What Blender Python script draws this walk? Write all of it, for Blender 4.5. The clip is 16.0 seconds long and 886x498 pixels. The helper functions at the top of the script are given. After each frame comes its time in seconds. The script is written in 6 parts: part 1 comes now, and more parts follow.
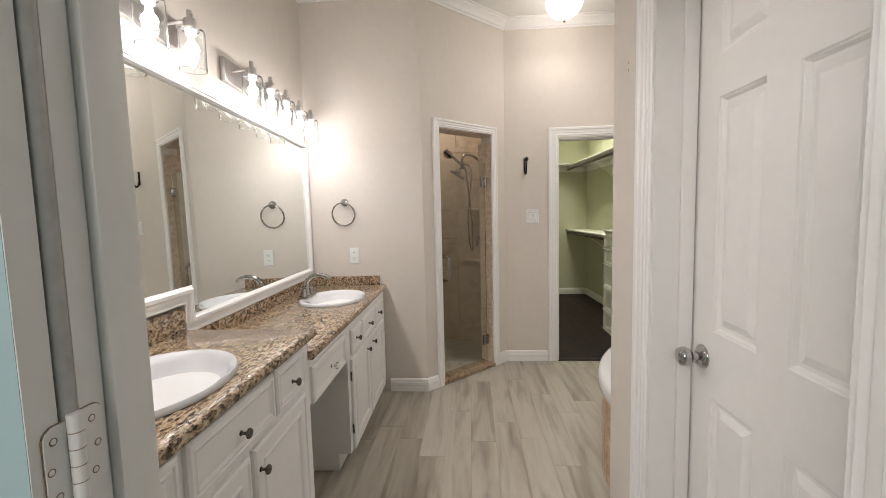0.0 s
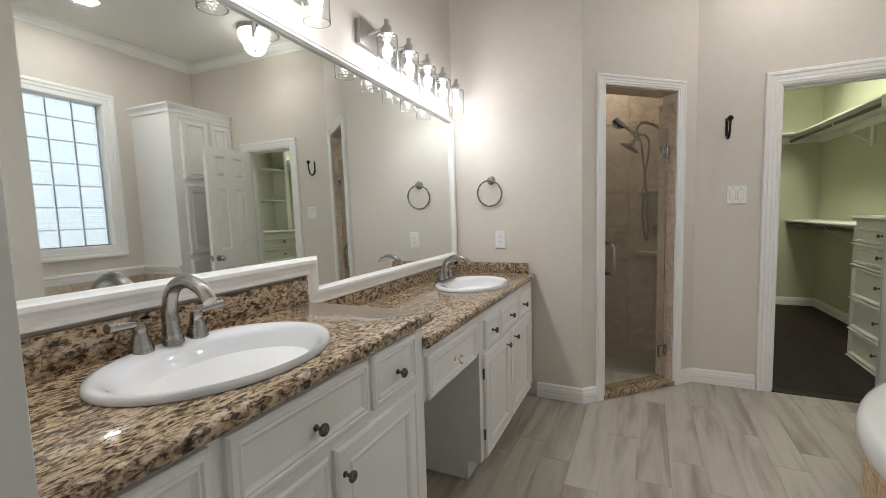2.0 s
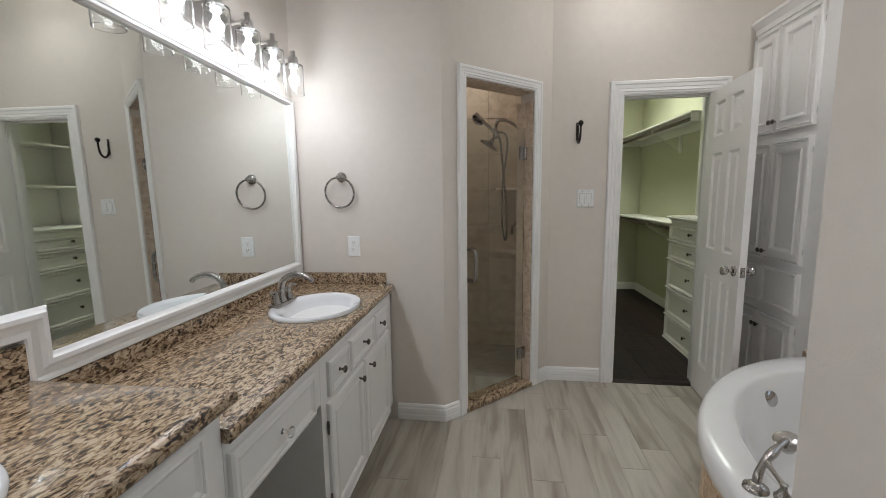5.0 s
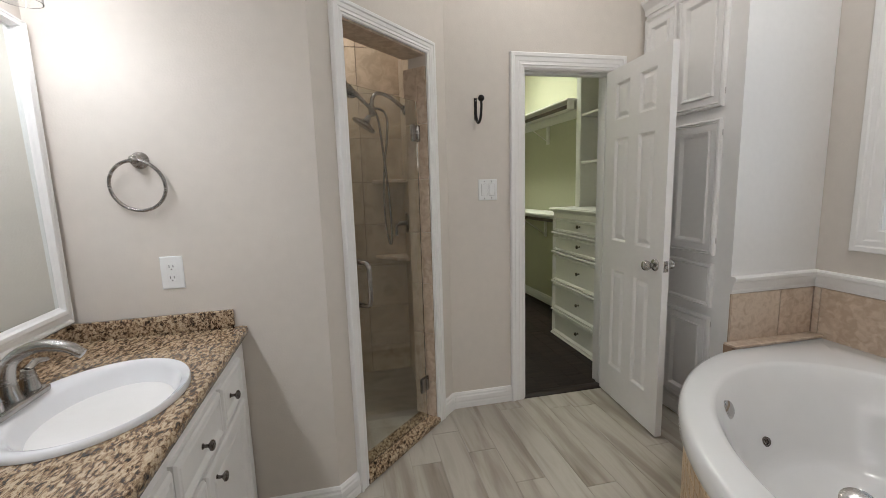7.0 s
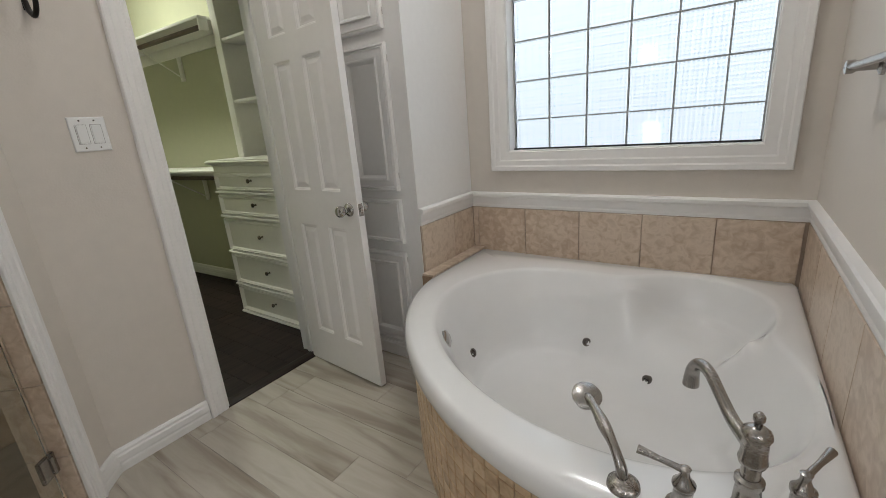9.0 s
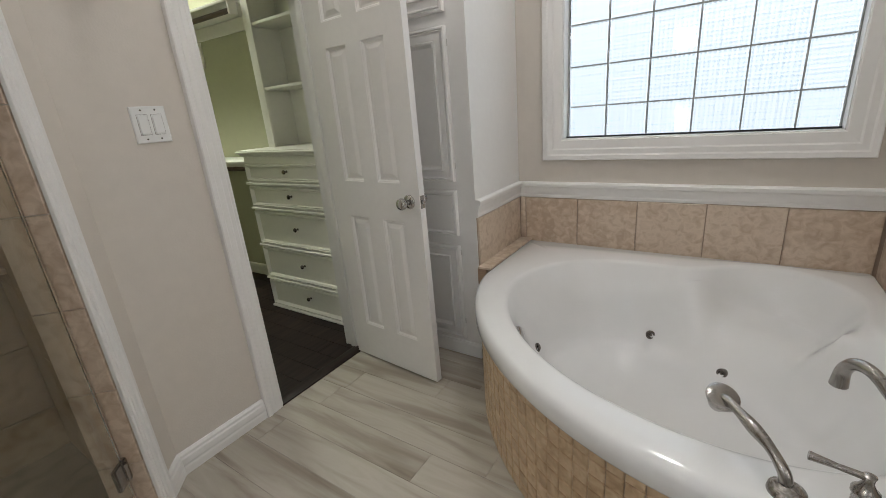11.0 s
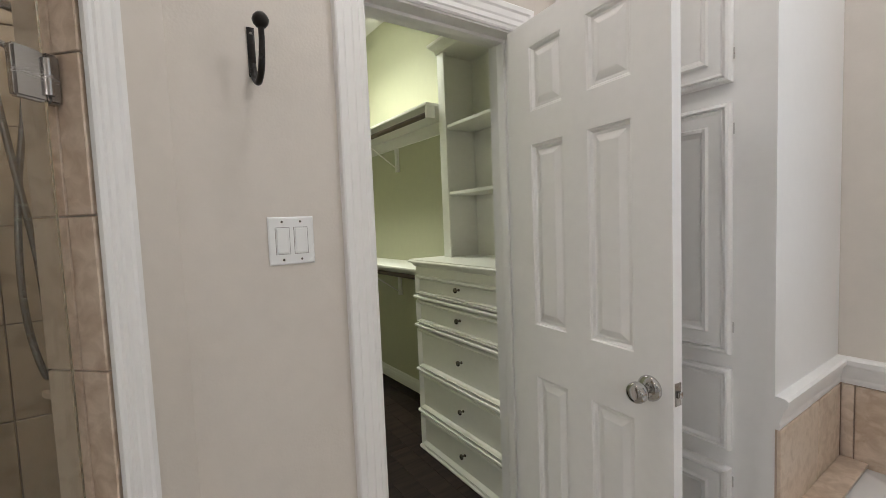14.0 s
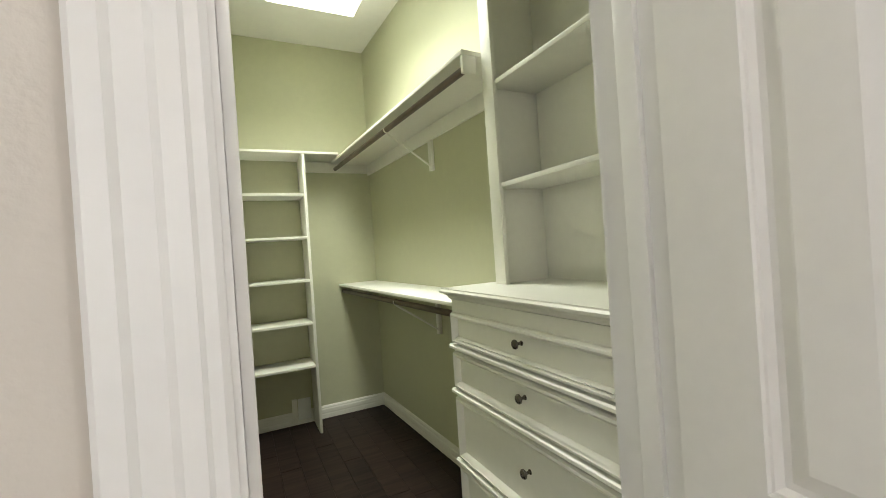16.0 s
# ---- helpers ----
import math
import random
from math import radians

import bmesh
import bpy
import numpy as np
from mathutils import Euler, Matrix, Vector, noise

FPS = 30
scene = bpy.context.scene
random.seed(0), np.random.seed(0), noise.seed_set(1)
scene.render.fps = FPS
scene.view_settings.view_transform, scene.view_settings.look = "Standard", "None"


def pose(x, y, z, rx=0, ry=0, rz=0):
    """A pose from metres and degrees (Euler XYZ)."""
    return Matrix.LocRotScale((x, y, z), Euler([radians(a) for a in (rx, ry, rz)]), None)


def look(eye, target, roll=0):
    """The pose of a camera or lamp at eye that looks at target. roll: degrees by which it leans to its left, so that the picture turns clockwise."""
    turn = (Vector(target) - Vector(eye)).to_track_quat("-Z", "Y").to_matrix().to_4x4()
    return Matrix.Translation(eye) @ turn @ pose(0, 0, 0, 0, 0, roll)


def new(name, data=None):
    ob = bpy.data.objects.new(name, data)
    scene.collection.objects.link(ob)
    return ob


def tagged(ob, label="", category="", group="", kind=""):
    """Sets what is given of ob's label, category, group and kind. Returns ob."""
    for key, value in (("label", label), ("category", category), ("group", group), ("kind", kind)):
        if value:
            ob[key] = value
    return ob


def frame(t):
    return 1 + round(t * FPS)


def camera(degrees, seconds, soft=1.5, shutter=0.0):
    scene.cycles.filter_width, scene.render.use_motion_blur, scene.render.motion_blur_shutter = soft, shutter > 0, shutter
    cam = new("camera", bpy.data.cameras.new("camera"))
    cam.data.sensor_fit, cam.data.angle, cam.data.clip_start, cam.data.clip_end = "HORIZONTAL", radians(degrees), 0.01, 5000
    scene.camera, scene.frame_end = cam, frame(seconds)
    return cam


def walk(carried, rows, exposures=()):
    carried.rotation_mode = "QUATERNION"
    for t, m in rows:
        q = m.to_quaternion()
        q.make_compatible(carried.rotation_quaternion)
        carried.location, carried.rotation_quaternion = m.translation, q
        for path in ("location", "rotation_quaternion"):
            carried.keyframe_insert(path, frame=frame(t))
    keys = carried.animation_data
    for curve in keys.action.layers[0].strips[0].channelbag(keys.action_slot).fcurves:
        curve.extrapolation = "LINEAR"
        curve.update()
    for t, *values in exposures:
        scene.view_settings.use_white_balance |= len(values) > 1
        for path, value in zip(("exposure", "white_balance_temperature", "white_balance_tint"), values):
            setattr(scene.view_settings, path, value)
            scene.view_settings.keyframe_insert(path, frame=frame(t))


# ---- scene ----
from mathutils import bvhtree

cam = camera(93.1, 16.0, soft=0.6)
PATH = [
    (0, (0.136, -0.072, 1.413), (-0.001, 1.916, 1.24), -1.4),
    (0.5, (0.207, 0.019, 1.373), (-0.321, 1.938, 1.175), -1.5),
    (1, (0.196, 0.129, 1.298), (-0.534, 1.98, 1.094), -1.7),
    (1.5, (0.156, 0.253, 1.253), (-0.701, 2.05, 1.058), -1.6),
    (2, (0.153, 0.323, 1.287), (-0.726, 2.112, 1.119), -1.6),
    (2.5, (0.152, 0.346, 1.369), (-0.737, 2.136, 1.288), -2.0),
    (3, (0.176, 0.322, 1.427), (-0.711, 2.114, 1.411), -2.7),
    (3.5, (0.205, 0.296, 1.43), (-0.581, 2.135, 1.424), -2.9),
    (4, (0.199, 0.367, 1.414), (-0.43, 2.261, 1.29), -2.7),
    (4.2, (0.185, 0.433, 1.411), (-0.354, 2.35, 1.228), -2.3),
    (6.5, (-0.069, 1.249, 1.389), (0.071, 3.223, 1.099), -1.1),
    (7, (-0.116, 1.412, 1.379), (0.305, 3.346, 1.091), -1.7),
    (7.5, (-0.116, 1.498, 1.352), (0.664, 3.317, 1.063), -1.6),
    (8, (-0.03, 1.596, 1.342), (1.07, 3.229, 0.993), -2.1),
    (8.5, (0.1, 1.724, 1.294), (1.515, 3.057, 0.825), -3.6),
    (10.8, (-0.047, 2.066, 1.295), (1.628, 2.941, 0.641), -5.0),
    (11, (-0.041, 2.116, 1.322), (1.526, 3.193, 0.701), -4.8),
    (11.5, (0.01, 2.199, 1.357), (1.219, 3.722, 0.89), -4.3),
    (12, (0.081, 2.231, 1.392), (0.946, 4.005, 1.067), -4.7),
    (12.5, (0.162, 2.234, 1.412), (1.006, 4.036, 1.206), -4.2),
    (13, (0.258, 2.276, 1.408), (1.229, 4.017, 1.242), -3.2),
    (13.5, (0.347, 2.476, 1.386), (1.414, 4.161, 1.24), -2.2),
    (14, (0.415, 2.698, 1.391), (1.521, 4.36, 1.265), -2.3),
    (14.5, (0.539, 2.91, 1.376), (1.653, 4.568, 1.28), -2.5),
    (15, (0.678, 3.107, 1.375), (1.718, 4.814, 1.32), -3.0),
    (15.5, (0.814, 3.277, 1.361), (1.78, 5.028, 1.334), -3.6),
    (16, (0.935, 3.44, 1.336), (1.82, 5.233, 1.33), -3.9),
]
EXPOSURES = [
    (0.0, 0.52, 6600, 14), (1.0, 0.50, 6450, 12), (1.6, 0.42, 6350, 10), (2.2, 0.24, 6200, 9), (3.0, 0.10, 6100, 11), (3.5, 0.06, 6050, 11), (4.2, 0.05, 6000, 10), (7.0, 0.24, 6150, 11),
    (8.5, 0.15, 6200, 10), (11.0, 0.2, 6200, 10), (12.0, 0.68, 6200, 11), (12.5, 0.76, 6200, 11), (13.0, 0.47, 6150, 11), (13.5, 0.36, 6150, 11), (14.0, 0.44, 6150, 12), (14.5, 0.68, 6200, 13), (15.5, 0.74, 6300, 14), (16.0, 0.95, 6250, 10),
]
walk(cam, [(t, look(eye, target, roll)) for t, eye, target, roll in PATH], EXPOSURES)

# ------------------------------------------------------------------ world and lights
def lamp(name, kind, m, energy, colour, **kw):
    data = bpy.data.lights.new(name, kind)
    data.energy, data.color = energy, colour
    if "size" in kw:
        data.shape, data.size, data.size_y = "RECTANGLE", kw["size"], kw["size_y"]
    if "spread" in kw:
        data.spread = radians(kw["spread"])
    if "radius" in kw:
        data.shadow_soft_size = kw["radius"]
    ob = new(name, data)
    ob.matrix_world = m
    return ob


world = bpy.data.worlds.new("sky")
scene.world = world
world.use_nodes = True
wn = world.node_tree.nodes
sky = wn.new("ShaderNodeTexSky")
sky.sky_type, sky.sun_disc = "NISHITA", False
sky.sun_elevation, sky.sun_rotation = radians(50), radians(200)
world.node_tree.links.new(sky.outputs[0], wn["Background"].inputs[0])
wn["Background"].inputs[1].default_value = 0.12

CEIL = 3.09
BULB_Z = 2.065
BULB_X = -0.955
XW = -1.085                     # mirror wall (before its small turn)
VAN = Matrix.Translation((XW, 2, 0)) @ pose(0, 0, 0, 0, 0, 2.5) @ Matrix.Translation((-XW, -2, 0))   # vanity side, turned a little
BULBS_FAR = [2.046 + 0.218 * i for i in range(5)]
BULBS_NEAR = [0.636 + 0.228 * i for i in range(5)]


def bar_drop(y):
    """The light bars hang a little out of level."""
    return -0.004 - 0.036 * (y - 1.8)


for yy in BULBS_FAR + BULBS_NEAR:
    at = VAN @ Vector((BULB_X, yy, BULB_Z + bar_drop(yy)))
    lamp("bulb_light", "POINT", Matrix.Translation(at), 0.95, (0.955, 0.96, 0.985), radius=0.03)
    # a bulb that hangs from its base throws more light downwards
    down = lamp("bulb_downlight", "SPOT", Matrix.Translation(at), 2.5, (0.955, 0.96, 0.985), radius=0.03)
    down.data.spot_size, down.data.spot_blend = radians(180), 1.0
# daylight that falls through the glass blocks
lamp("window_daylight", "AREA", look((2.389, 2.294, 1.785), (0.9, 2.294, 1.785)), 1.8, (0.93, 0.97, 1.0), size=1.13, size_y=1.31)
# dome lamp, recessed lamp, closet ceiling lamp
lamp("dome_light", "POINT", pose(0.89, 3.41, 2.94), 2.3, (1.0, 0.94, 0.86), radius=0.035)
dome_down = lamp("dome_downlight", "SPOT", pose(0.89, 3.41, 2.94), 10.5, (1.0, 0.95, 0.89), radius=0.1)
dome_down.data.spot_size, dome_down.data.spot_blend = radians(165), 1.0
lamp("recessed_light", "AREA", pose(1.655, 2.465, CEIL - 0.012), 9, (1.0, 0.97, 0.93), size=0.12, size_y=0.12)
lamp("closet_light", "AREA", pose(1.46, 5.72, CEIL - 0.085), 14.0, (0.99, 1.0, 0.85), size=0.46, size_y=1.1, spread=122)
# recessed lamp in the shower ceiling, which throws the shade under the shelves
lamp("shower_light", "AREA", pose(-0.25, 4.2, 2.735), 4.4, (1.0, 0.96, 0.90), size=0.12, size_y=0.12)
# unseen fill lamp added in the bedroom behind the entry, aimed through the doorway
lamp("bedroom_fill", "AREA", look((-0.75, -2.0, 2.3), (0.45, 0.4, 1.1)), 26, (1.0, 0.97, 0.92), size=1.2, size_y=1.2)


# ------------------------------------------------------------------ materials
def mat(name, base, rough=0.5, metal=0.0, vary=0.06, scale=6.0, bump=0.0, bump_scale=120.0, stretch=(1, 1, 1), random_piece=0.0, spec=0.5, coat=0.0):
    """Plain surface with two scales of variation and fine relief."""
    m = bpy.data.materials.new(name)
    m.use_nodes = True
    n, l = m.node_tree.nodes, m.node_tree.links
    b = n["Principled BSDF"]
    b.inputs["Roughness"].default_value, b.inputs["Metallic"].default_value = rough, metal
    b.inputs["Specular IOR Level"].default_value = spec
    b.inputs["Coat Weight"].default_value = coat
    co = n.new("ShaderNodeTexCoord")
    mp = n.new("ShaderNodeMapping")
    mp.inputs["Scale"].default_value = stretch
    l.new(co.outputs["Object"], mp.inputs[0])
    big, small = n.new("ShaderNodeTexNoise"), n.new("ShaderNodeTexNoise")
    big.inputs["Scale"].default_value, small.inputs["Scale"].default_value = scale * 0.25, scale * 4
    big.inputs["Detail"].default_value, small.inputs["Detail"].default_value = 3, 4
    l.new(mp.outputs[0], big.inputs[0])
    l.new(mp.outputs[0], small.inputs[0])
    add = n.new("ShaderNodeMath")
    l.new(big.outputs[0], add.inputs[0])
    l.new(small.outputs[0], add.inputs[1])
    last = add.outputs[0]
    lo, hi = 0.7, 1.3
    if random_piece:
        info = n.new("ShaderNodeObjectInfo")
        mul = n.new("ShaderNodeMath")
        mul.operation = "MULTIPLY_ADD"
        l.new(info.outputs["Random"], mul.inputs[0])
        mul.inputs[1].default_value = random_piece
        l.new(last, mul.inputs[2])
        last = mul.outputs[0]
        hi += random_piece
    ramp = n.new("ShaderNodeMapRange")
    ramp.inputs[1].default_value, ramp.inputs[2].default_value = lo, hi
    ramp.inputs[3].default_value, ramp.inputs[4].default_value = 1 - vary, 1 + vary
    l.new(last, ramp.inputs[0])
    mix = n.new("ShaderNodeVectorMath")
    mix.operation = "SCALE"
    mix.inputs[0].default_value = base
    l.new(ramp.outputs[0], mix.inputs["Scale"])
    l.new(mix.outputs[0], b.inputs["Base Color"])
    rr = n.new("ShaderNodeMapRange")
    rr.inputs[1].default_value, rr.inputs[2].default_value = 0.6, 1.4
    rr.inputs[3].default_value, rr.inputs[4].default_value = max(0.02, rough * 0.8), min(1, rough * 1.2)
    l.new(add.outputs[0], rr.inputs[0])
    l.new(rr.outputs[0], b.inputs["Roughness"])
    if bump:
        fine = n.new("ShaderNodeTexNoise")
        fine.inputs["Scale"].default_value, fine.inputs["Detail"].default_value = bump_scale, 3
        l.new(mp.outputs[0], fine.inputs[0])
        bp = n.new("ShaderNodeBump")
        bp.inputs["Strength"].default_value, bp.inputs["Distance"].default_value = bump, 0.003
        l.new(fine.outputs[0], bp.inputs["Height"])
        l.new(bp.outputs[0], b.inputs["Normal"])
    return m


def ramped(name, stops, rough, texture, scale, stretch=(1, 1, 1), piece=False, bump=0.0, distort=0.6, coat=0.0):
    """Surface whose colour follows a ramp over noise, with a second noise breaking it up."""
    m = bpy.data.materials.new(name)
    m.use_nodes = True
    n, l = m.node_tree.nodes, m.node_tree.links
    b = n["Principled BSDF"]
    b.inputs["Roughness"].default_value = rough
    b.inputs["Coat Weight"].default_value = coat
    co = n.new("ShaderNodeTexCoord")
    mp = n.new("ShaderNodeMapping")
    mp.inputs["Scale"].default_value = stretch
    src = co.outputs["Object"]
    if piece:
        info = n.new("ShaderNodeObjectInfo")
        off = n.new("ShaderNodeVectorMath")
        off.operation = "MULTIPLY_ADD"
        comb = n.new("ShaderNodeCombineXYZ")
        for k in range(3):
            l.new(info.outputs["Random"], comb.inputs[k])
        off.inputs[1].default_value = (37.0, 19.0, 11.0)
        l.new(comb.outputs[0], off.inputs[0])
        l.new(src, off.inputs[2])
        src = off.outputs[0]
    l.new(src, mp.inputs[0])
    a = n.new("ShaderNodeTexNoise")
    a.inputs["Scale"].default_value, a.inputs["Detail"].default_value, a.inputs["Distortion"].default_value = scale, 6, distort
    l.new(mp.outputs[0], a.inputs[0])
    last = a.outputs[0]
    if texture == "granite":
        a.inputs["Detail"].default_value, a.inputs["Roughness"].default_value = 8, 0.66
        v = n.new("ShaderNodeTexVoronoi")
        v.inputs["Scale"].default_value = scale * 1.6
        v.inputs["Randomness"].default_value = 1.0
        l.new(mp.outputs[0], v.inputs[0])
        sep = n.new("ShaderNodeSeparateColor")
        l.new(v.outputs["Color"], sep.inputs[0])
        mx = n.new("ShaderNodeMath")
        mx.operation = "MULTIPLY_ADD"
        mx.inputs[1].default_value = 0.16
        l.new(sep.outputs[0], mx.inputs[0])
        h = n.new("ShaderNodeMath")
        h.operation = "MULTIPLY_ADD"
        h.inputs[1].default_value, h.inputs[2].default_value = 1.4, -0.28
        l.new(last, h.inputs[0])
        l.new(h.outputs[0], mx.inputs[2])
        last = mx.outputs[0]
    if piece:
        mx = n.new("ShaderNodeMath")
        mx.operation = "MULTIPLY_ADD"
        mx.inputs[1].default_value = 0.16
        l.new(info.outputs["Random"], mx.inputs[0])
        h = n.new("ShaderNodeMath")
        h.inputs[1].default_value = -0.08
        l.new(last, h.inputs[0])
        l.new(h.outputs[0], mx.inputs[2])
        last = mx.outputs[0]
    cr = n.new("ShaderNodeValToRGB")
    e = cr.color_ramp.elements
    e[0].position, e[0].color = stops[0][0], (*stops[0][1], 1)
    e[1].position, e[1].color = stops[-1][0], (*stops[-1][1], 1)
    for p, c in stops[1:-1]:
        x = e.new(p)
        x.color = (*c, 1)
    l.new(last, cr.inputs[0])
    l.new(cr.outputs[0], b.inputs["Base Color"])
    if bump:
        bp = n.new("ShaderNodeBump")
        bp.inputs["Strength"].default_value, bp.inputs["Distance"].default_value = bump, 0.002
        l.new(last, bp.inputs["Height"])
        l.new(bp.outputs[0], b.inputs["Normal"])
    return m


def glass(name, colour, rough=0.0, ior=1.45):
    m = bpy.data.materials.new(name)
    m.use_nodes = True
    b = m.node_tree.nodes["Principled BSDF"]
    b.inputs["Base Color"].default_value = (*colour, 1)
    b.inputs["Roughness"].default_value, b.inputs["IOR"].default_value = rough, ior
    b.inputs["Transmission Weight"].default_value = 1.0
    return m


def glow(name, colour, strength):
    m = bpy.data.materials.new(name)
    m.use_nodes = True
    b = m.node_tree.nodes["Principled BSDF"]
    b.inputs["Base Color"].default_value = (*colour, 1)
    b.inputs["Emission Color"].default_value, b.inputs["Emission Strength"].default_value = (*colour, 1), strength
    return m


WALL = mat("wall_paint", (0.64, 0.588, 0.525), 0.62, vary=0.03, scale=5, bump=0.22, bump_scale=140)
CLOSET_WALL = mat("closet_paint", (0.54, 0.54, 0.38), 0.62, vary=0.03, scale=5, bump=0.22, bump_scale=140)
BED_WALL = mat("bedroom_paint", (0.42, 0.55, 0.58), 0.6, vary=0.03, bump=0.2)
CEIL_MAT = mat("ceiling_paint", (0.78, 0.765, 0.73), 0.75, vary=0.02, scale=5, bump=0.25, bump_scale=90)
WHITE = mat("white_enamel", (0.80, 0.785, 0.76), 0.34, vary=0.02, scale=8, bump=0.04, bump_scale=60)
DOORP = mat("door_paint", (0.80, 0.78, 0.75), 0.36, vary=0.02, scale=8, bump=0.05, bump_scale=70)
CLOSET_WHITE = mat("closet_enamel", (0.84, 0.825, 0.76), 0.38, vary=0.02, scale=8, bump=0.04, bump_scale=60)
GRANITE = ramped("granite", [(0.29, (0.012, 0.010, 0.008)), (0.375, (0.06, 0.036, 0.022)), (0.44, (0.19, 0.12, 0.07)), (0.53, (0.36, 0.255, 0.155)), (0.65, (0.56, 0.445, 0.31)), (0.80, (0.30, 0.21, 0.14))], 0.14, "granite", 58, stretch=(1.6, 0.72, 1.3), bump=0.02, coat=0.3, distort=1.0)
PLANK = ramped("floor_tile_plank", [(0.24, (0.20, 0.168, 0.13)), (0.40, (0.30, 0.262, 0.21)), (0.50, (0.375, 0.338, 0.28)), (0.62, (0.43, 0.395, 0.335)), (0.80, (0.36, 0.325, 0.265))], 0.38, "noise", 1.9, stretch=(7.5, 0.8, 1), piece=True, bump=0.04, distort=0.6)
DARKWOOD = ramped("dark_wood", [(0.3, (0.008, 0.005, 0.004)), (0.5, (0.020, 0.012, 0.010)), (0.75, (0.035, 0.021, 0.016))], 0.5, "noise", 3.0, stretch=(0.8, 9, 1), piece=True, bump=0.08, distort=0.9)
DARKWOOD.node_tree.nodes["Principled BSDF"].inputs["Specular IOR Level"].default_value = 0.2
PLATE = mat("satin_nickel_plate", (0.40, 0.385, 0.37), 0.34, 1.0, vary=0.05, scale=30, stretch=(1, 8, 1))
GROUT = mat("grout", (0.34, 0.305, 0.265), 0.9, vary=0.06, bump=0.2)
TILE = ramped("tan_ceramic_tile", [(0.3, (0.47, 0.355, 0.26)), (0.45, (0.55, 0.435, 0.33)), (0.58, (0.64, 0.525, 0.415)), (0.75, (0.54, 0.43, 0.33))], 0.28, "noise", 26.0, piece=True, bump=0.05)
SHOWER_TILE = ramped("shower_tile", [(0.3, (0.44, 0.34, 0.235)), (0.48, (0.53, 0.42, 0.30)), (0.6, (0.59, 0.475, 0.345)), (0.75, (0.50, 0.40, 0.285))], 0.3, "noise", 14.0, piece=True, bump=0.05)
MOSAIC = ramped("mosaic_tile", [(0.3, (0.36, 0.24, 0.135)), (0.48, (0.48, 0.335, 0.20)), (0.6, (0.55, 0.40, 0.25)), (0.75, (0.60, 0.46, 0.31))], 0.35, "noise", 22.0, piece=True, bump=0.06)
SHOWER_GROUT = mat("shower_grout", (0.28, 0.22, 0.16), 0.9, vary=0.1, bump=0.2)
SHOWER_FLOOR = ramped("shower_floor_tile", [(0.3, (0.20, 0.165, 0.125)), (0.5, (0.27, 0.225, 0.17)), (0.75, (0.33, 0.275, 0.21))], 0.4, "noise", 9.0, bump=0.05)
FIXTURE = mat("satin_nickel_fixture", (0.56, 0.54, 0.52), 0.3, 1.0, vary=0.04, scale=30)
TILE_GROUT = mat("tile_grout", (0.40, 0.31, 0.24), 0.9, vary=0.08, bump=0.2)
ACRYLIC = mat("tub_acrylic", (0.77, 0.765, 0.75), 0.16, vary=0.015, scale=3, coat=0.4)
CHINA = mat("sink_china", (0.75, 0.75, 0.755), 0.07, vary=0.01, scale=3, coat=0.5)
NICKEL = mat("brushed_nickel", (0.39, 0.37, 0.35), 0.25, 1.0, vary=0.05, scale=30, stretch=(1, 1, 8))
CHROME = mat("chrome", (0.50, 0.49, 0.48), 0.07, 1.0, vary=0.03, scale=20)
PEWTER = mat("dark_pewter", (0.17, 0.15, 0.135), 0.26, 1.0, vary=0.08, scale=60)
BRONZE = mat("black_bronze", (0.02, 0.017, 0.015), 0.3, 0.6, vary=0.1, scale=60)
RODMAT = ramped("stained_rod", [(0.3, (0.045, 0.028, 0.02)), (0.7, (0.11, 0.07, 0.05))], 0.35, "noise", 8.0, stretch=(8, 1, 8))
PLASTIC = mat("white_plastic", (0.80, 0.80, 0.78), 0.25, vary=0.01)
DARK = mat("dark_slot", (0.02, 0.02, 0.02), 0.6, vary=0.1)
MIRROR = mat("mirror_silver", (0.83, 0.86, 0.84), 0.01, 1.0, vary=0.0)
SHOWER_GLASS = glass("shower_glass", (0.85, 0.875, 0.825))
SHADE_GLASS = glass("clear_shade_glass", (0.97, 0.98, 0.98))
CRYSTAL = glass("crystal_knob", (0.95, 0.95, 0.95))
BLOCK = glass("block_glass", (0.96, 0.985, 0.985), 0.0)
# refraction shading of the pressed diamond pattern, painted into the glass colour as checks
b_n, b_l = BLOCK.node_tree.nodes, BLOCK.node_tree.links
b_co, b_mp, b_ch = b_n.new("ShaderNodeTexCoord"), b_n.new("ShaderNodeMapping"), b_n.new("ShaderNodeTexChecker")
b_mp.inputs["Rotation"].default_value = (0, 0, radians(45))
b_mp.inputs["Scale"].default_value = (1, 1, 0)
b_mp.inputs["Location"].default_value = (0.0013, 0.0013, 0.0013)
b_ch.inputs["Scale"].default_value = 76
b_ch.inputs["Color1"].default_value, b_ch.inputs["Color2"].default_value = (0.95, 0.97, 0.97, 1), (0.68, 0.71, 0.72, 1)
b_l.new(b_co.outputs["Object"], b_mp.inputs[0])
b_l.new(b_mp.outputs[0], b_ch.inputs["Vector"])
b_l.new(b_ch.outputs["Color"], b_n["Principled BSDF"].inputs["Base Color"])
FROST = glow("lamp_frost", (1.0, 0.95, 0.86), 1.6)
BULB = glow("bulb_glow", (1.0, 0.97, 0.93), 9.0)
LENS = glow("closet_lens", (0.97, 1.0, 0.82), 1.6)
DAY = glow("daylight_backdrop", (0.90, 0.96, 1.0), 0.6)
dn, dlk = DAY.node_tree.nodes, DAY.node_tree.links
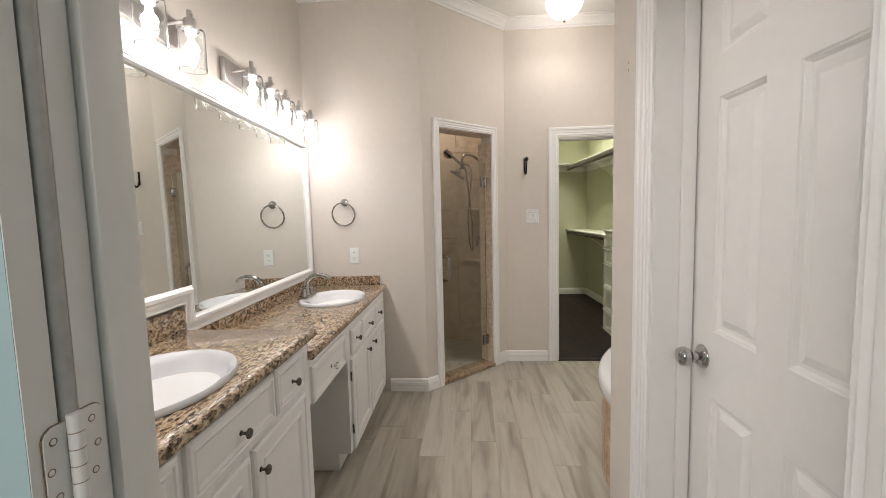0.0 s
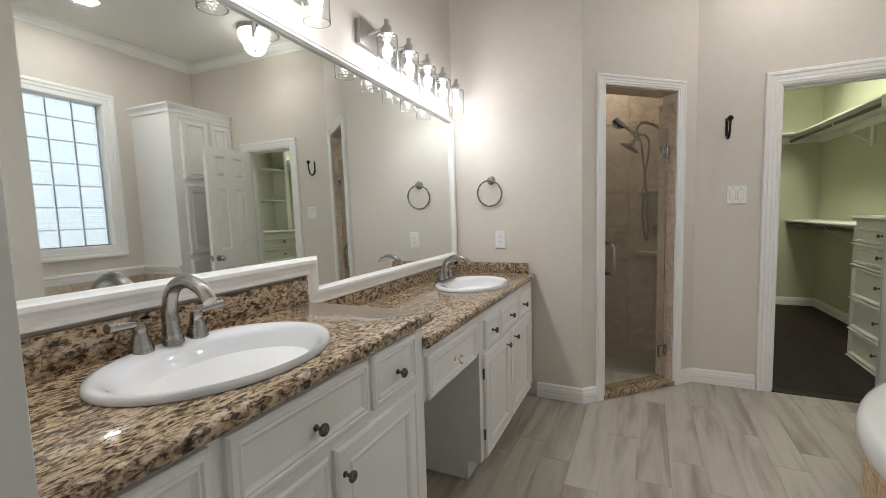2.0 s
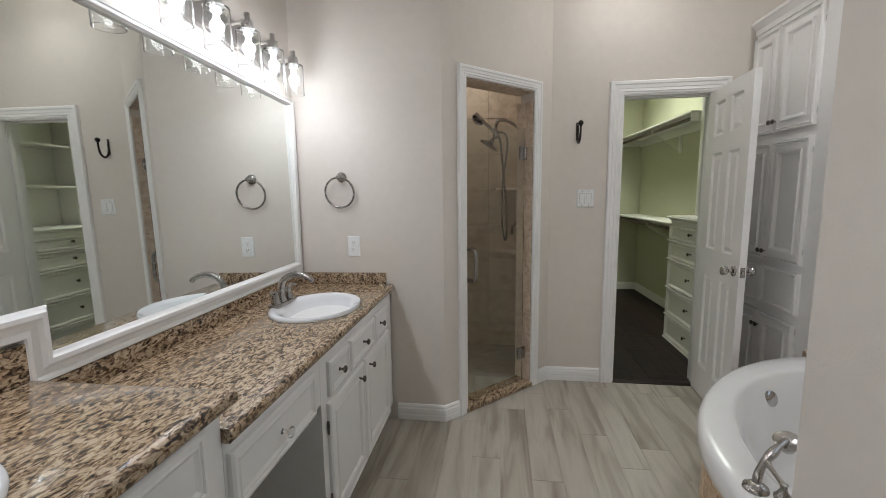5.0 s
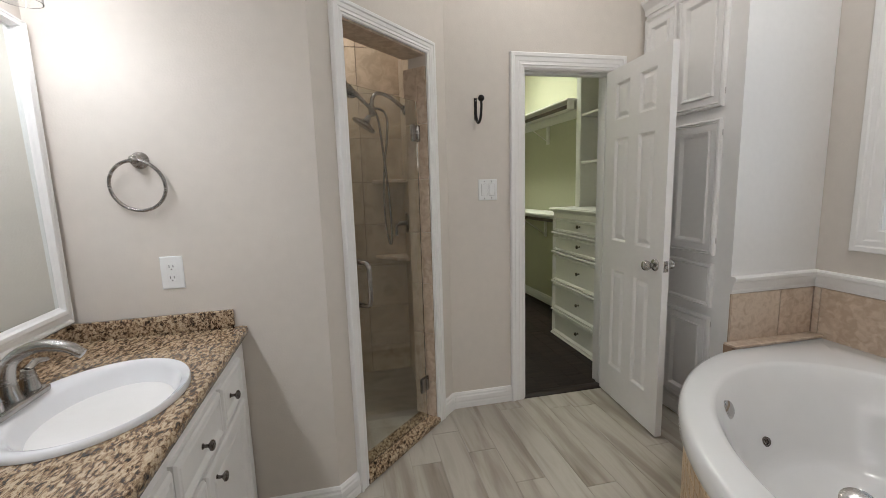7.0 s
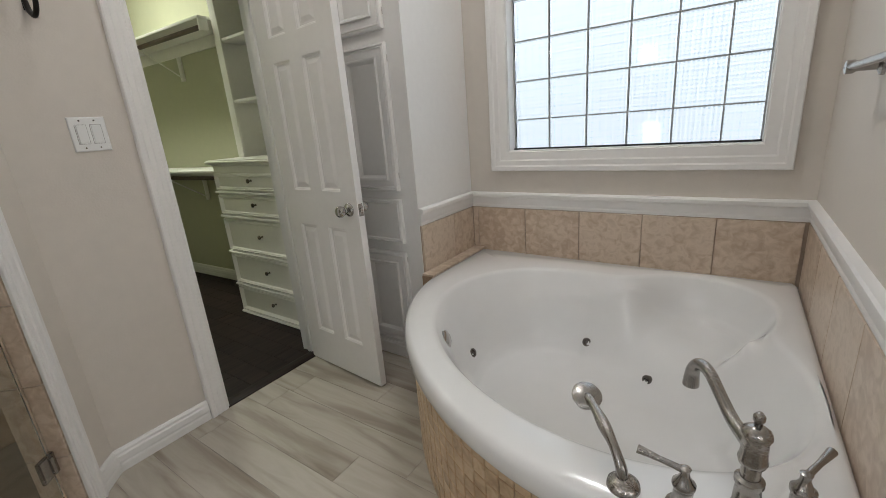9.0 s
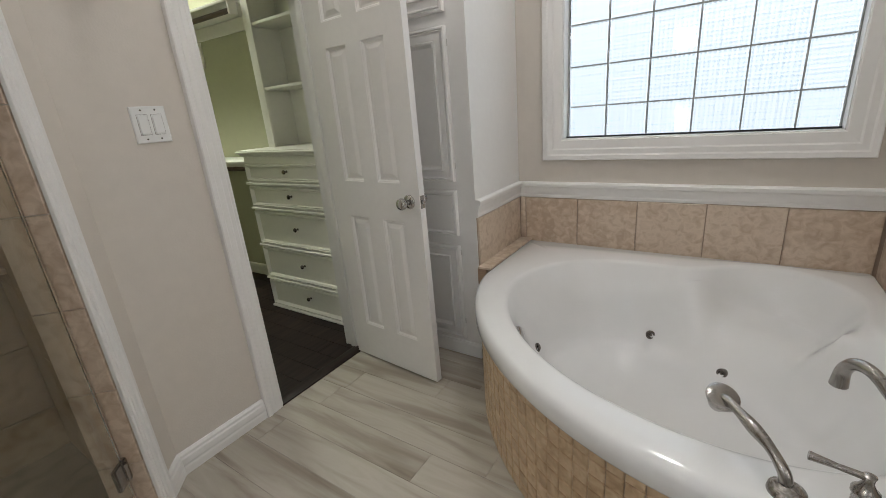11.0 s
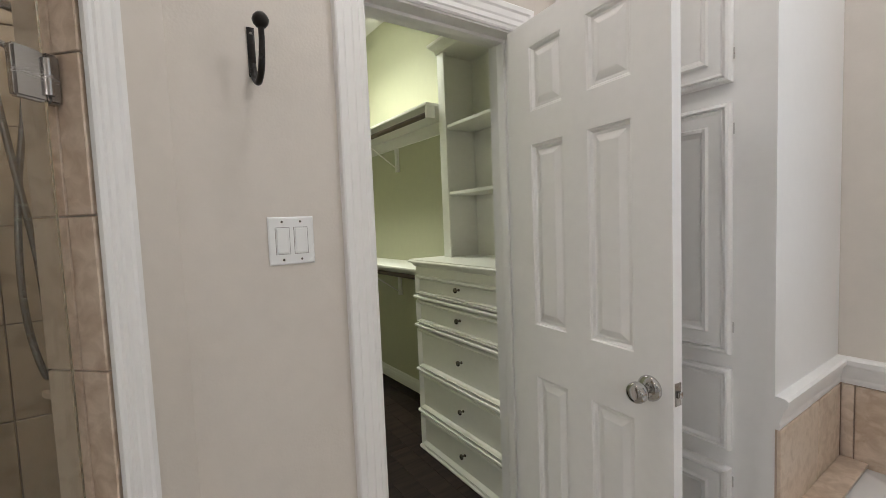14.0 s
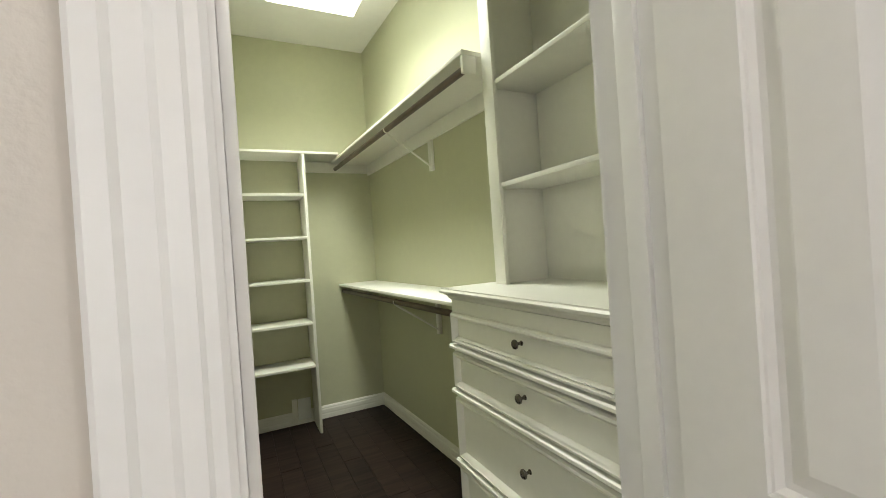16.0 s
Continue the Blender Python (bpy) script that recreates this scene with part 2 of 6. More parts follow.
d_co, d_no, d_cr = dn.new("ShaderNodeTexCoord"), dn.new("ShaderNodeTexNoise"), dn.new("ShaderNodeValToRGB")
d_no.inputs["Scale"].default_value, d_no.inputs["Detail"].default_value = 0.8, 3
# unseen garden added as grey below, overcast sky above, soft uneven edge between them
d_sep, d_add = dn.new("ShaderNodeSeparateXYZ"), dn.new("ShaderNodeMath")
d_add.operation = "MULTIPLY_ADD"
d_add.inputs[1].default_value = 2.6
d_map = dn.new("ShaderNodeMapRange")
d_map.inputs[1].default_value, d_map.inputs[2].default_value = 2.6, 4.6
d_cr.color_ramp.elements[0].position, d_cr.color_ramp.elements[0].color = 0.0, (0.66, 0.69, 0.70, 1)
d_cr.color_ramp.elements[1].position, d_cr.color_ramp.elements[1].color = 1.0, (0.97, 0.985, 1.0, 1)
dlk.new(d_co.outputs["Object"], d_no.inputs[0])
dlk.new(d_co.outputs["Object"], d_sep.inputs[0])
dlk.new(d_no.outputs[0], d_add.inputs[0])
dlk.new(d_sep.outputs[2], d_add.inputs[2])
dlk.new(d_add.outputs[0], d_map.inputs[0])
dlk.new(d_map.outputs[0], d_cr.inputs[0])
dlk.new(d_cr.outputs[0], dn["Principled BSDF"].inputs["Emission Color"])
RUBBER = mat("aged_caulk", (0.30, 0.20, 0.13), 0.8, vary=0.2, scale=40)


# ------------------------------------------------------------------ mesh helpers
def part(name, bm, material, parent=None, label=""):
    """Links a bmesh as one mesh object under a thing or a part."""
    me = bpy.data.meshes.new(name)
    bm.to_mesh(me)
    bm.free()
    me.materials.append(material)
    ob = new(name, me)
    if parent is not None:
        ob.parent = parent
        ob.matrix_parent_inverse = parent.matrix_world.inverted() if parent.matrix_world != Matrix() else Matrix()
    if label:
        tagged(ob, label)
    return ob


def thing(name, at, label, category, group="", kind=""):
    ob = new(name)
    ob.empty_display_size = 0.05
    ob.matrix_world = at if isinstance(at, Matrix) else Matrix.Translation(at)
    return tagged(ob, label, category, group, kind)


def local(name, bm, material, parent, label=""):
    """A part whose bmesh is in its parent's own space."""
    me = bpy.data.meshes.new(name)
    bm.to_mesh(me)
    bm.free()
    me.materials.append(material)
    ob = new(name, me)
    ob.parent = parent
    if label:
        tagged(ob, label)
    return ob


def smooth(bm, angle=40):
    for f in bm.faces:
        f.smooth = True
    for e in bm.edges:
        if len(e.link_faces) == 2 and e.calc_face_angle(0) > radians(angle):
            e.smooth = False
    return bm


def box(x0, x1, y0, y1, z0, z1, bevel=0.0, bm=None, seg=2):
    own = bmesh.new()
    bmesh.ops.create_cube(own, size=1, matrix=Matrix.LocRotScale(((x0 + x1) / 2, (y0 + y1) / 2, (z0 + z1) / 2), None, (abs(x1 - x0), abs(y1 - y0), abs(z1 - z0))))
    if bevel:
        bmesh.ops.bevel(own, geom=own.edges[:], offset=bevel, segments=seg, affect="EDGES", profile=0.5)
        smooth(own)
    return merge(bm, own)


def merge(bm, own, m=None):
    """Puts own into bm (or returns own when there is no bm)."""
    if m is not None:
        own.transform(m)
    if bm is None:
        return own
    me = bpy.data.meshes.new("tmp")
    own.to_mesh(me)
    own.free()
    bm.from_mesh(me)
    bpy.data.meshes.remove(me)
    return bm


def prism(pts, z0, z1, bm=None):
    """Plan polygon (counter-clockwise) raised from z0 to z1."""
    own = bmesh.new()
    lo = [own.verts.new((x, y, z0)) for x, y in pts]
    hi = [own.verts.new((x, y, z1)) for x, y in pts]
    n = len(pts)
    own.faces.new(hi)
    own.faces.new(lo[::-1])
    for i in range(n):
        own.faces.new((lo[i], lo[(i + 1) % n], hi[(i + 1) % n], hi[i]))
    return merge(bm, own)


def lathe(profile, m=None, seg=24, bm=None, cap=True):
    """Profile of (radius, height) turned round z."""
    own = bmesh.new()
    rows = []
    for r, h in profile:
        rows.append([own.verts.new((r * math.cos(2 * math.pi * i / seg), r * math.sin(2 * math.pi * i / seg), h)) for i in range(seg)])
    for a, b in zip(rows, rows[1:]):
        for i in range(seg):
            own.faces.new((a[i], a[(i + 1) % seg], b[(i + 1) % seg], b[i]))
    if cap:
        if profile[0][0] > 1e-6:
            own.faces.new(rows[0][::-1])
        if profile[-1][0] > 1e-6:
            own.faces.new(rows[-1])
    bmesh.ops.remove_doubles(own, verts=own.verts[:], dist=1e-6)
    bmesh.ops.recalc_face_normals(own, faces=own.faces[:])
    smooth(own, 50)
    return merge(bm, own, m)


def spline(pts, n=6):
    """Catmull-Rom through pts; each point may carry a radius as its fourth number."""
    out = []
    p = [Vector(q) for q in pts]
    p = [p[0] * 2 - p[1]] + p + [p[-1] * 2 - p[-2]]
    for i in range(1, len(p) - 2):
        for k in range(n):
            t = k / n
            out.append(0.5 * ((2 * p[i]) + (p[i + 1] - p[i - 1]) * t + (2 * p[i - 1] - 5 * p[i] + 4 * p[i + 1] - p[i + 2]) * t * t + (3 * p[i] - p[i - 1] - 3 * p[i + 1] + p[i + 2]) * t ** 3))
    return out + [p[-2]]


def tube(pts, radius, seg=12, bm=None, closed=False, m=None):
    """Round bar along points; radius a number or one for each point."""
    own = bmesh.new()
    pts = [Vector(p[:3]) for p in pts]
    n = len(pts)
    rad = radius if isinstance(radius, (list, tuple)) else [radius] * n
    rows, up = [], None
    for i, p in enumerate(pts):
        a, b = (pts[i - 1], pts[(i + 1) % n]) if closed else (pts[max(i - 1, 0)], pts[min(i + 1, n - 1)])
        d = (b - a).normalized()
        if up is None:
            up = d.orthogonal().normalized()
        up = (up - d * up.dot(d)).normalized()
        side = d.cross(up)
        rows.append([own.verts.new(p + rad[i] * (up * math.cos(2 * math.pi * k / seg) + side * math.sin(2 * math.pi * k / seg))) for k in range(seg)])
    for i in range(n if closed else n - 1):
        a, b = rows[i], rows[(i + 1) % n]
        for k in range(seg):
            own.faces.new((a[k], a[(k + 1) % seg], b[(k + 1) % seg], b[k]))
    if not closed:
        own.faces.new(rows[0][::-1])
        own.faces.new(rows[-1])
    bmesh.ops.recalc_face_normals(own, faces=own.faces[:])
    smooth(own, 60)
    return merge(bm, own, m)


def offset(pts, d, closed):
    """Path moved to its left by d, mitred."""
    out, n = [], len(pts)
    for i in range(n):
        p = Vector(pts[i])
        a = Vector(pts[i - 1]) if (closed or i) else None
        b = Vector(pts[(i + 1) % n]) if (closed or i < n - 1) else None
        d1 = (p - a).normalized() if a is not None else (b - p).normalized()
        d2 = (b - p).normalized() if b is not None else d1
        n1, n2 = Vector((-d1.y, d1.x)), Vector((-d2.y, d2.x))
        k = n1 + n2
        out.append(p + k * (d / max(0.2, k.dot(n1))))
    return out


def sweep(pts, profile, m=None, closed=False, bm=None):
    """Moulding: profile of (distance to the left of the path, height), swept along a flat path."""
    own = bmesh.new()
    rows = []
    for d, h in profile:
        rows.append([own.verts.new((q.x, q.y, h)) for q in offset(pts, d, closed)])
    n = len(pts)
    for a, b in zip(rows, rows[1:]):
        for i in range(n if closed else n - 1):
            j = (i + 1) % n
            own.faces.new((a[i], a[j], b[j], b[i]))
    if not closed:
        for k in (0, n - 1):
            own.faces.new([r[k] for r in rows])
    bmesh.ops.recalc_face_normals(own, faces=own.faces[:])
    return merge(bm, own, m)


def rings(u0, u1, v0, v1, profile, m=None, bm=None):
    """Moulded rectangular face: rings of (inset, height), closed by a flat field."""
    own = bmesh.new()
    rows = []
    for d, h in profile:
        rows.append([own.verts.new(c) for c in ((u0 + d, v0 + d, h), (u1 - d, v0 + d, h), (u1 - d, v1 - d, h), (u0 + d, v1 - d, h))])
    for a, b in zip(rows, rows[1:]):
        for i in range(4):
            own.faces.new((a[i], a[(i + 1) % 4], b[(i + 1) % 4], b[i]))
    own.faces.new(rows[-1])
    return merge(bm, own, m)


def axes(origin, u, v):
    """Matrix whose local x, y run along u, v, and z along u x v."""
    u, v = Vector(u).normalized(), Vector(v).normalized()
    w = u.cross(v)
    m = Matrix((u, v, w)).transposed().to_4x4()
    m.translation = origin
    return m


def wall_piece(bm, a, b, n, thick, z0, z1):
    """Piece of wall between plan points a and b, its back set off by thick along n."""
    a, b, n = Vector(a), Vector(b), Vector(n).normalized() * thick
    pts = [a, b, b + n, a + n]
    area = sum(p.x * q.y - q.x * p.y for p, q in zip(pts, pts[1:] + pts[:1]))
    return prism([tuple(p) for p in (pts if area > 0 else pts[::-1])], z0, z1, bm)


# ------------------------------------------------------------------ plan
XE = 2.275                      # window wall
VANC = Matrix.Translation((XW, 2, 0)) @ pose(0, 0, 0, 0, 0, 1.0) @ Matrix.Translation((-XW, -2, 0))   # vanity units
CLO = Matrix.Translation((2.08, 5.9, 0)) @ pose(0, 0, 0, 0, 0, 2.5) @ Matrix.Translation((-2.08, -5.9, 0))   # closet's hanging side
YA, YC = 3.15, 3.83            # wall at the vanity's end, closet wall
YD = 0.48                       # entry wall, bath side
YT, XT = 1.53, 0.66             # tub's end wall, water closet wall
PA, PB = (-0.232, 3.15), (0.448, 3.83)   # ends of the slanted shower wall
DIR = Vector((PB[0] - PA[0], PB[1] - PA[1])).normalized()
LEN = (Vector(PB) - Vector(PA)).length
OUT = Vector((DIR.y, -DIR.x))   # towards the bath
SH0, SH1, SHTOP = 0.170, 0.170 + 0.612, 2.085    # shower opening along the slant
CL0, CL1, CLTOP = 0.92, 1.51, 2.062              # closet opening
CX0, CX1, CY0, CY1 = 0.60, 2.20, YC + 0.126, 7.02     # closet
DJ0, DJ1, DTOP = -0.32, 0.64, 2.06               # entry opening
TW = 0.12


def slant(s, out=0.0):
    p = Vector(PA) + DIR * s + OUT * out
    return (p.x, p.y)


def structure(name, bm, material, label, category="wall"):
    return tagged(part(name, bm, material), label, category, kind="structure")


bm = wall_piece(None, (XW, 0.30), (XW, YA + 0.05), (-1, 0), TW, 0, CEIL)
bm.transform(VAN)
structure("wall_west", bm, WALL, "beige painted textured wall behind the vanity mirror")
bm = wall_piece(None, (XW - 0.1, YA), PA, (0, 1), TW, 0, CEIL)
structure("wall_vanity_end", bm, WALL, "beige painted wall at the end of the vanity")
bm = wall_piece(None, PA, slant(SH0), -OUT, TW, 0, CEIL)
wall_piece(bm, slant(SH1), PB, -OUT, TW, 0, CEIL)
wall_piece(bm, slant(SH0), slant(SH1), -OUT, TW, SHTOP, CEIL)
structure("wall_shower", bm, WALL, "beige slanted wall with the shower doorway")
bm = wall_piece(None, PB, (CL0, YC), (0, 1), TW, 0, CEIL)
wall_piece(bm, (CL1, YC), (XE + TW, YC), (0, 1), TW, 0, CEIL)
wall_piece(bm, (CL0, YC), (CL1, YC), (0, 1), TW, CLTOP, CEIL)
structure("wall_closet", bm, WALL, "beige painted wall with the closet doorway")
WY0, WY1, WZ0, WZ1 = 1.722, 2.866, 1.12, 2.45
bm = wall_piece(None, (XE, YT - TW), (XE, WY0), (1, 0), TW, 0, CEIL)
wall_piece(bm, (XE, WY1), (XE, YC), (1, 0), TW, 0, CEIL)
wall_piece(bm, (XE, WY0), (XE, WY1), (1, 0), TW, 0, WZ0)
wall_piece(bm, (XE, WY0), (XE, WY1), (1, 0), TW, WZ1, CEIL)
structure("wall_window", bm, WALL, "beige painted outer wall with the glass block window")
bm = wall_piece(None, (XT, YT), (XE, YT), (0, -1), TW, 0, CEIL)
structure("wall_tub_end", bm, WALL, "beige painted wall above the tub's end")
WC0, WC1, WCTOP = 0.515, 1.185, 2.05
bm = wall_piece(None, (XT, WC1), (XT, YT - TW), (1, 0), TW, 0, CEIL)
wall_piece(bm, (XT, YD), (XT, WC0), (1, 0), TW, 0, CEIL)
wall_piece(bm, (XT, WC0), (XT, WC1), (1, 0), TW, WCTOP, CEIL)
structure("wall_water_closet", bm, WALL, "beige painted wall with a closed white door")
bm = wall_piece(None, (XW + 0.02, YD), (DJ0 - 0.02, YD), (0, -1), 0.13, 0, CEIL)
wall_piece(bm, (DJ1 + 0.02, YD), (XT + TW, YD), (0, -1), 0.13, 0, CEIL)
wall_piece(bm, (DJ0 - 0.02, YD), (DJ1 + 0.02, YD), (0, -1), 0.13, DTOP + 0.02, CEIL)
structure("wall_entry", bm, WALL, "painted wall with the entry doorway")
# closet
bm = wall_piece(None, (2.08, CY0 - 0.04), (2.08, CY1 + 0.04), (1, 0), TW, 0, CEIL)
bm.transform(CLO)
structure("wall_closet_east", bm, CLOSET_WALL, "pale green-beige closet side wall")
bm = wall_piece(None, (CX0, CY1), (CX1, CY1), (0, 1), TW, 0, CEIL)
structure("wall_closet_north", bm, CLOSET_WALL, "pale green-beige closet back wall")
bm = wall_piece(None, (CX0, CY0), (CX0, CY1), (-1, 0), 0.10, 0, CEIL)
structure("wall_closet_west", bm, CLOSET_WALL, "pale green-beige closet side wall")
bm = wall_piece(None, (CX0, CY0), (CL0 - 0.02, CY0), (0, -1), 0.004, 0, CEIL)
wall_piece(bm, (CL1 + 0.02, CY0), (CX1, CY0), (0, -1), 0.004, 0, CEIL)
wall_piece(bm, (CL0 - 0.02, CY0), (CL1 + 0.02, CY0), (0, -1), 0.004, CLTOP + 0.02, CEIL)
structure("wall_closet_south", bm, CLOSET_WALL, "pale green-beige closet wall round its doorway")
# bedroom behind the entry
bm = wall_piece(None, (-1.8, -2.6), (-1.8, 0.34), (-1, 0), TW, 0, CEIL)
wall_piece(bm, (-1.8, -2.6), (2.2, -2.6), (0, -1), TW, 0, CEIL)
wall_piece(bm, (2.2, -2.6), (2.2, 0.34), (1, 0), TW, 0, CEIL)
wall_piece(bm, (-1.8, 0.346), (DJ0 - 0.021, 0.346), (0, 1), 0.003, 0, CEIL)
wall_piece(bm, (DJ1 + 0.021, 0.346), (2.2, 0.346), (0, 1), 0.003, 0, CEIL)
structure("wall_bedroom", bm, BED_WALL, "pale blue walls of the room before the bath")
# water closet behind its closed door
bm = wall_piece(None, (1.75, YD), (1.75, YT - TW), (1, 0), TW, 0, CEIL)
wall_piece(bm, (XT + TW, YD - 0.15), (1.75 + TW, YD - 0.15), (0, 1), 0.14, 0, CEIL)
structure("wall_water_closet_back", bm, WALL, "beige walls behind the closed door")

structure("ceiling", box(-1.3, 2.6, 0.3, 7.2, CEIL, CEIL + 0.1), CEIL_MAT, "off-white textured ceiling", "ceiling")
structure("ceiling_bedroom", box(-2.0, 2.4, -2.8, 0.298, CEIL, CEIL + 0.1), CEIL_MAT, "off-white textured ceiling", "ceiling")
FLOOR = structure("floor", box(XW - 0.05, XE + 0.05, YD - 0.02, YC + 0.06, -0.1, -0.0022), GROUT, "grey-brown wood-look plank tile floor", "floor")
CFLOOR = structure("floor_closet", box(CX0 - 0.05, CX1 + 0.05, YC + 0.062, CY1 + 0.05, -0.1, -0.010), DARK, "dark brown wood plank closet floor", "floor")
structure("floor_bedroom", box(-1.9, 2.3, -2.7, YD - 0.022, -0.1, -0.004), mat("carpet", (0.45, 0.40, 0.34), 0.95, vary=0.1, scale=30, bump=0.6, bump_scale=300), "beige carpet before the bath", "floor")

# ------------------------------------------------------------------ shower
SHX, SHY = 0.285, 4.56
bm = wall_piece(None, (-1.1, SHY), (SHX, SHY), (0, 1), TW, 0, 2.75)
SH_BACK = structure("wall_shower_back", bm, SHOWER_GROUT, "tan ceramic tiled shower back wall")
bm = wall_piece(None, (SHX, 3.81), (SHX, SHY), (1, 0), 0.10, 0, 2.75)
SH_EAST = structure("wall_shower_side", bm, SHOWER_GROUT, "tan ceramic tiled shower side wall")
bm = wall_piece(None, (-1.1, YA + TW), (-1.1, SHY), (-1, 0), TW, 0, 2.75)
structure("wall_shower_far", bm, SHOWER_TILE, "tan ceramic tiled shower end wall")
structure("ceiling_shower", prism([(-1.25, YA + 0.05), (PA[0] - 0.02, YA + 0.05), (0.36, 3.85), (0.36, SHY + 0.1), (-1.25, SHY + 0.1)], 2.75, 2.8), CEIL_MAT, "plain shower ceiling", "ceiling")
structure("floor_shower", box(-1.2, 0.44, YA + 0.02, SHY + 0.02, -0.1, -0.012), SHOWER_FLOOR, "tan tiled shower floor", "floor")


def tile_wall(parent, m, u0, u1, v0, v1, pu, pv, gap, depth, material, name="tile", stagger=0.0, shift=0.0):
    """Tiles on a face, each a shallow bevelled slab; alike ones share their mesh."""
    cache = {}
    v = v0
    row = 0
    while v < v1 - 0.02:
        h = min(pv, v1 - v)
        u = u0 - ((stagger * pu * (row % 2)) + shift)
        while u < u1 - 0.01:
            a, b = max(u, u0), min(u + pu, u1)
            if b - a > 0.02:
                key = (round(b - a, 3), round(h, 3))
                if key not in cache:
                    own = rings(gap / 2, b - a - gap / 2, gap / 2, h - gap / 2, [(0, 0), (0, depth - 0.0015), (0.0015, depth)])
                    me = bpy.data.meshes.new(name)
                    own.to_mesh(me)
                    own.free()
                    me.materials.append(material)
                    cache[key] = me
                ob = new(name, cache[key])
                ob.parent = parent
                ob.matrix_local = m @ Matrix.Translation((a, v, 0))
            u += pu
        v += h
        row += 1


# granite sill of the shower doorway
sill = prism([slant(SH0 - 0.004, 0.02), slant(SH1 + 0.004, 0.02), slant(SH1 + 0.004, -TW - 0.02), slant(SH0 - 0.004, -TW - 0.02)], 0.0, 0.032)
bmesh.ops.bevel(sill, geom=sill.edges[:], offset=0.004, segments=2, affect="EDGES")
tagged(part("shower_threshold", sill, GRANITE), "brown speckled granite threshold under the shower door", "threshold", kind="structure")

CASE = [(-0.006, 0.0), (-0.006, 0.010), (0.0, 0.014), (0.010, 0.014), (0.014, 0.018), (0.030, 0.016), (0.036, 0.019), (0.056, 0.019), (0.062, 0.024), (0.078, 0.024), (0.083, 0.020), (0.085, 0.0)]
CASE_SMALL = [(d * 0.72, h) for d, h in CASE]


def casing(name, m, u0, u1, v1, profile, label, v0=0.0):
    """Three-sided moulded door casing round an opening, on the plane of m."""
    own = sweep([(u1, v0), (u1, v1), (u0, v1), (u0, v0)], [(-d, h) for d, h in profile], m)
    return tagged(part(name, own, WHITE), label, "door casing", kind="structure")


M_SLANT = axes((PA[0], PA[1], 0), (DIR.x, DIR.y, 0), (0, 0, 1))
casing("trim_shower_casing", M_SLANT, SH0, SH1, SHTOP, CASE_SMALL, "white moulded wooden casing round the shower doorway")
M_CW = axes((0, YC, 0), (1, 0, 0), (0, 0, 1))
casing("trim_closet_casing", M_CW, CL0, CL1, CLTOP, CASE, "white moulded wooden casing round the closet doorway")
M_WCW = axes((XT, 0, 0), (0, -1, 0), (0, 0, 1))
casing("trim_side_door_casing", M_WCW, -WC1, -WC0 + 0.0, WCTOP, CASE, "white moulded wooden casing round the side door")

# closet door jamb with its stops
bm = box(CL0, CL0 + 0.012, YC - 0.004, CY0 + 0.004, 0, CLTOP)
box(CL1 - 0.002, CL1 + 0.01, YC - 0.004, CY0 + 0.004, 0, CLTOP, bm=bm)
box(CL0 + 0.012, CL1 - 0.002, YC - 0.004, CY0 + 0.004, CLTOP - 0.012, CLTOP, bm=bm)
box(CL0 + 0.012, CL0 + 0.024, YC + 0.045, YC + 0.082, 0, CLTOP - 0.012, 0.002, bm=bm)
box(CL1 - 0.014, CL1 - 0.002, YC + 0.045, YC + 0.082, 0, CLTOP - 0.012, 0.002, bm=bm)
box(CL0 + 0.024, CL1 - 0.014, YC + 0.045, YC + 0.082, CLTOP - 0.024, CLTOP - 0.012, 0.002, bm=bm)
JAMB = tagged(part("trim_closet_jamb", bm, WHITE), "white painted wooden jamb of the closet doorway", "door jamb", kind="structure")
part("strike_plate", box(CL0 + 0.0122, CL0 + 0.0145, YC + 0.012, YC + 0.04, 0.92, 0.98, 0.001), NICKEL, JAMB, "small nickel strike plate")
tagged(part("trim_closet_threshold", box(CL0, CL1, YC - 0.012, YC + 0.062, -0.004, 0.006, 0.002), DARKWOOD), "dark wooden strip between tile and closet floor", "threshold", kind="structure")
# the closet side casing
M_CWB = axes((0, CY0 - 0.002, 0), (-1, 0, 0), (0, 0, 1))
casing("trim_closet_inner_casing", M_CWB, -CL1, -CL0, CLTOP, CASE, "white moulded wooden casing on the closet side")

# shower jamb tiles, right side and left side, soffit
jt = tagged(new("trim_shower_jamb"), "pinkish tan ceramic tiles lining the shower doorway", "tile lining", kind="structure")
jt.matrix_world = Matrix()
for k in range(7):
    z1 = min(0.25 + k * 0.295, SHTOP)
    z0 = 0.032 if k == 0 else 0.25 + (k - 1) * 0.295
    if z1 - z0 < 0.03:
        continue
    for side, s in (("r", SH1), ("l", SH0)):
        sg = 1 if side == "r" else -1
        for o0, o1 in ((-0.004, -0.062), (-0.064, -TW - 0.03)):
            a, b = slant(s + sg * 0.004, o0), slant(s + sg * 0.004, o1)
            c, d = slant(s - sg * 0.010, o1), slant(s - sg * 0.010, o0)
            pts = [a, b, c, d]
            area = sum(p[0] * q[1] - q[0] * p[1] for p, q in zip(pts, pts[1:] + pts[:1]))
            own = prism(pts if area > 0 else pts[::-1], z0 + 0.0015, z1 - 0.0015)
            bmesh.ops.bevel(own, geom=own.edges[:], offset=0.002, segments=1, affect="EDGES")
            part("tile", own, TILE, jt)
own = prism([slant(SH0, -0.004), slant(SH1, -0.004), slant(SH1, -TW - 0.03), slant(SH0, -TW - 0.03)], SHTOP - 0.012, SHTOP + 0.004)
part("soffit", own, TILE, jt)

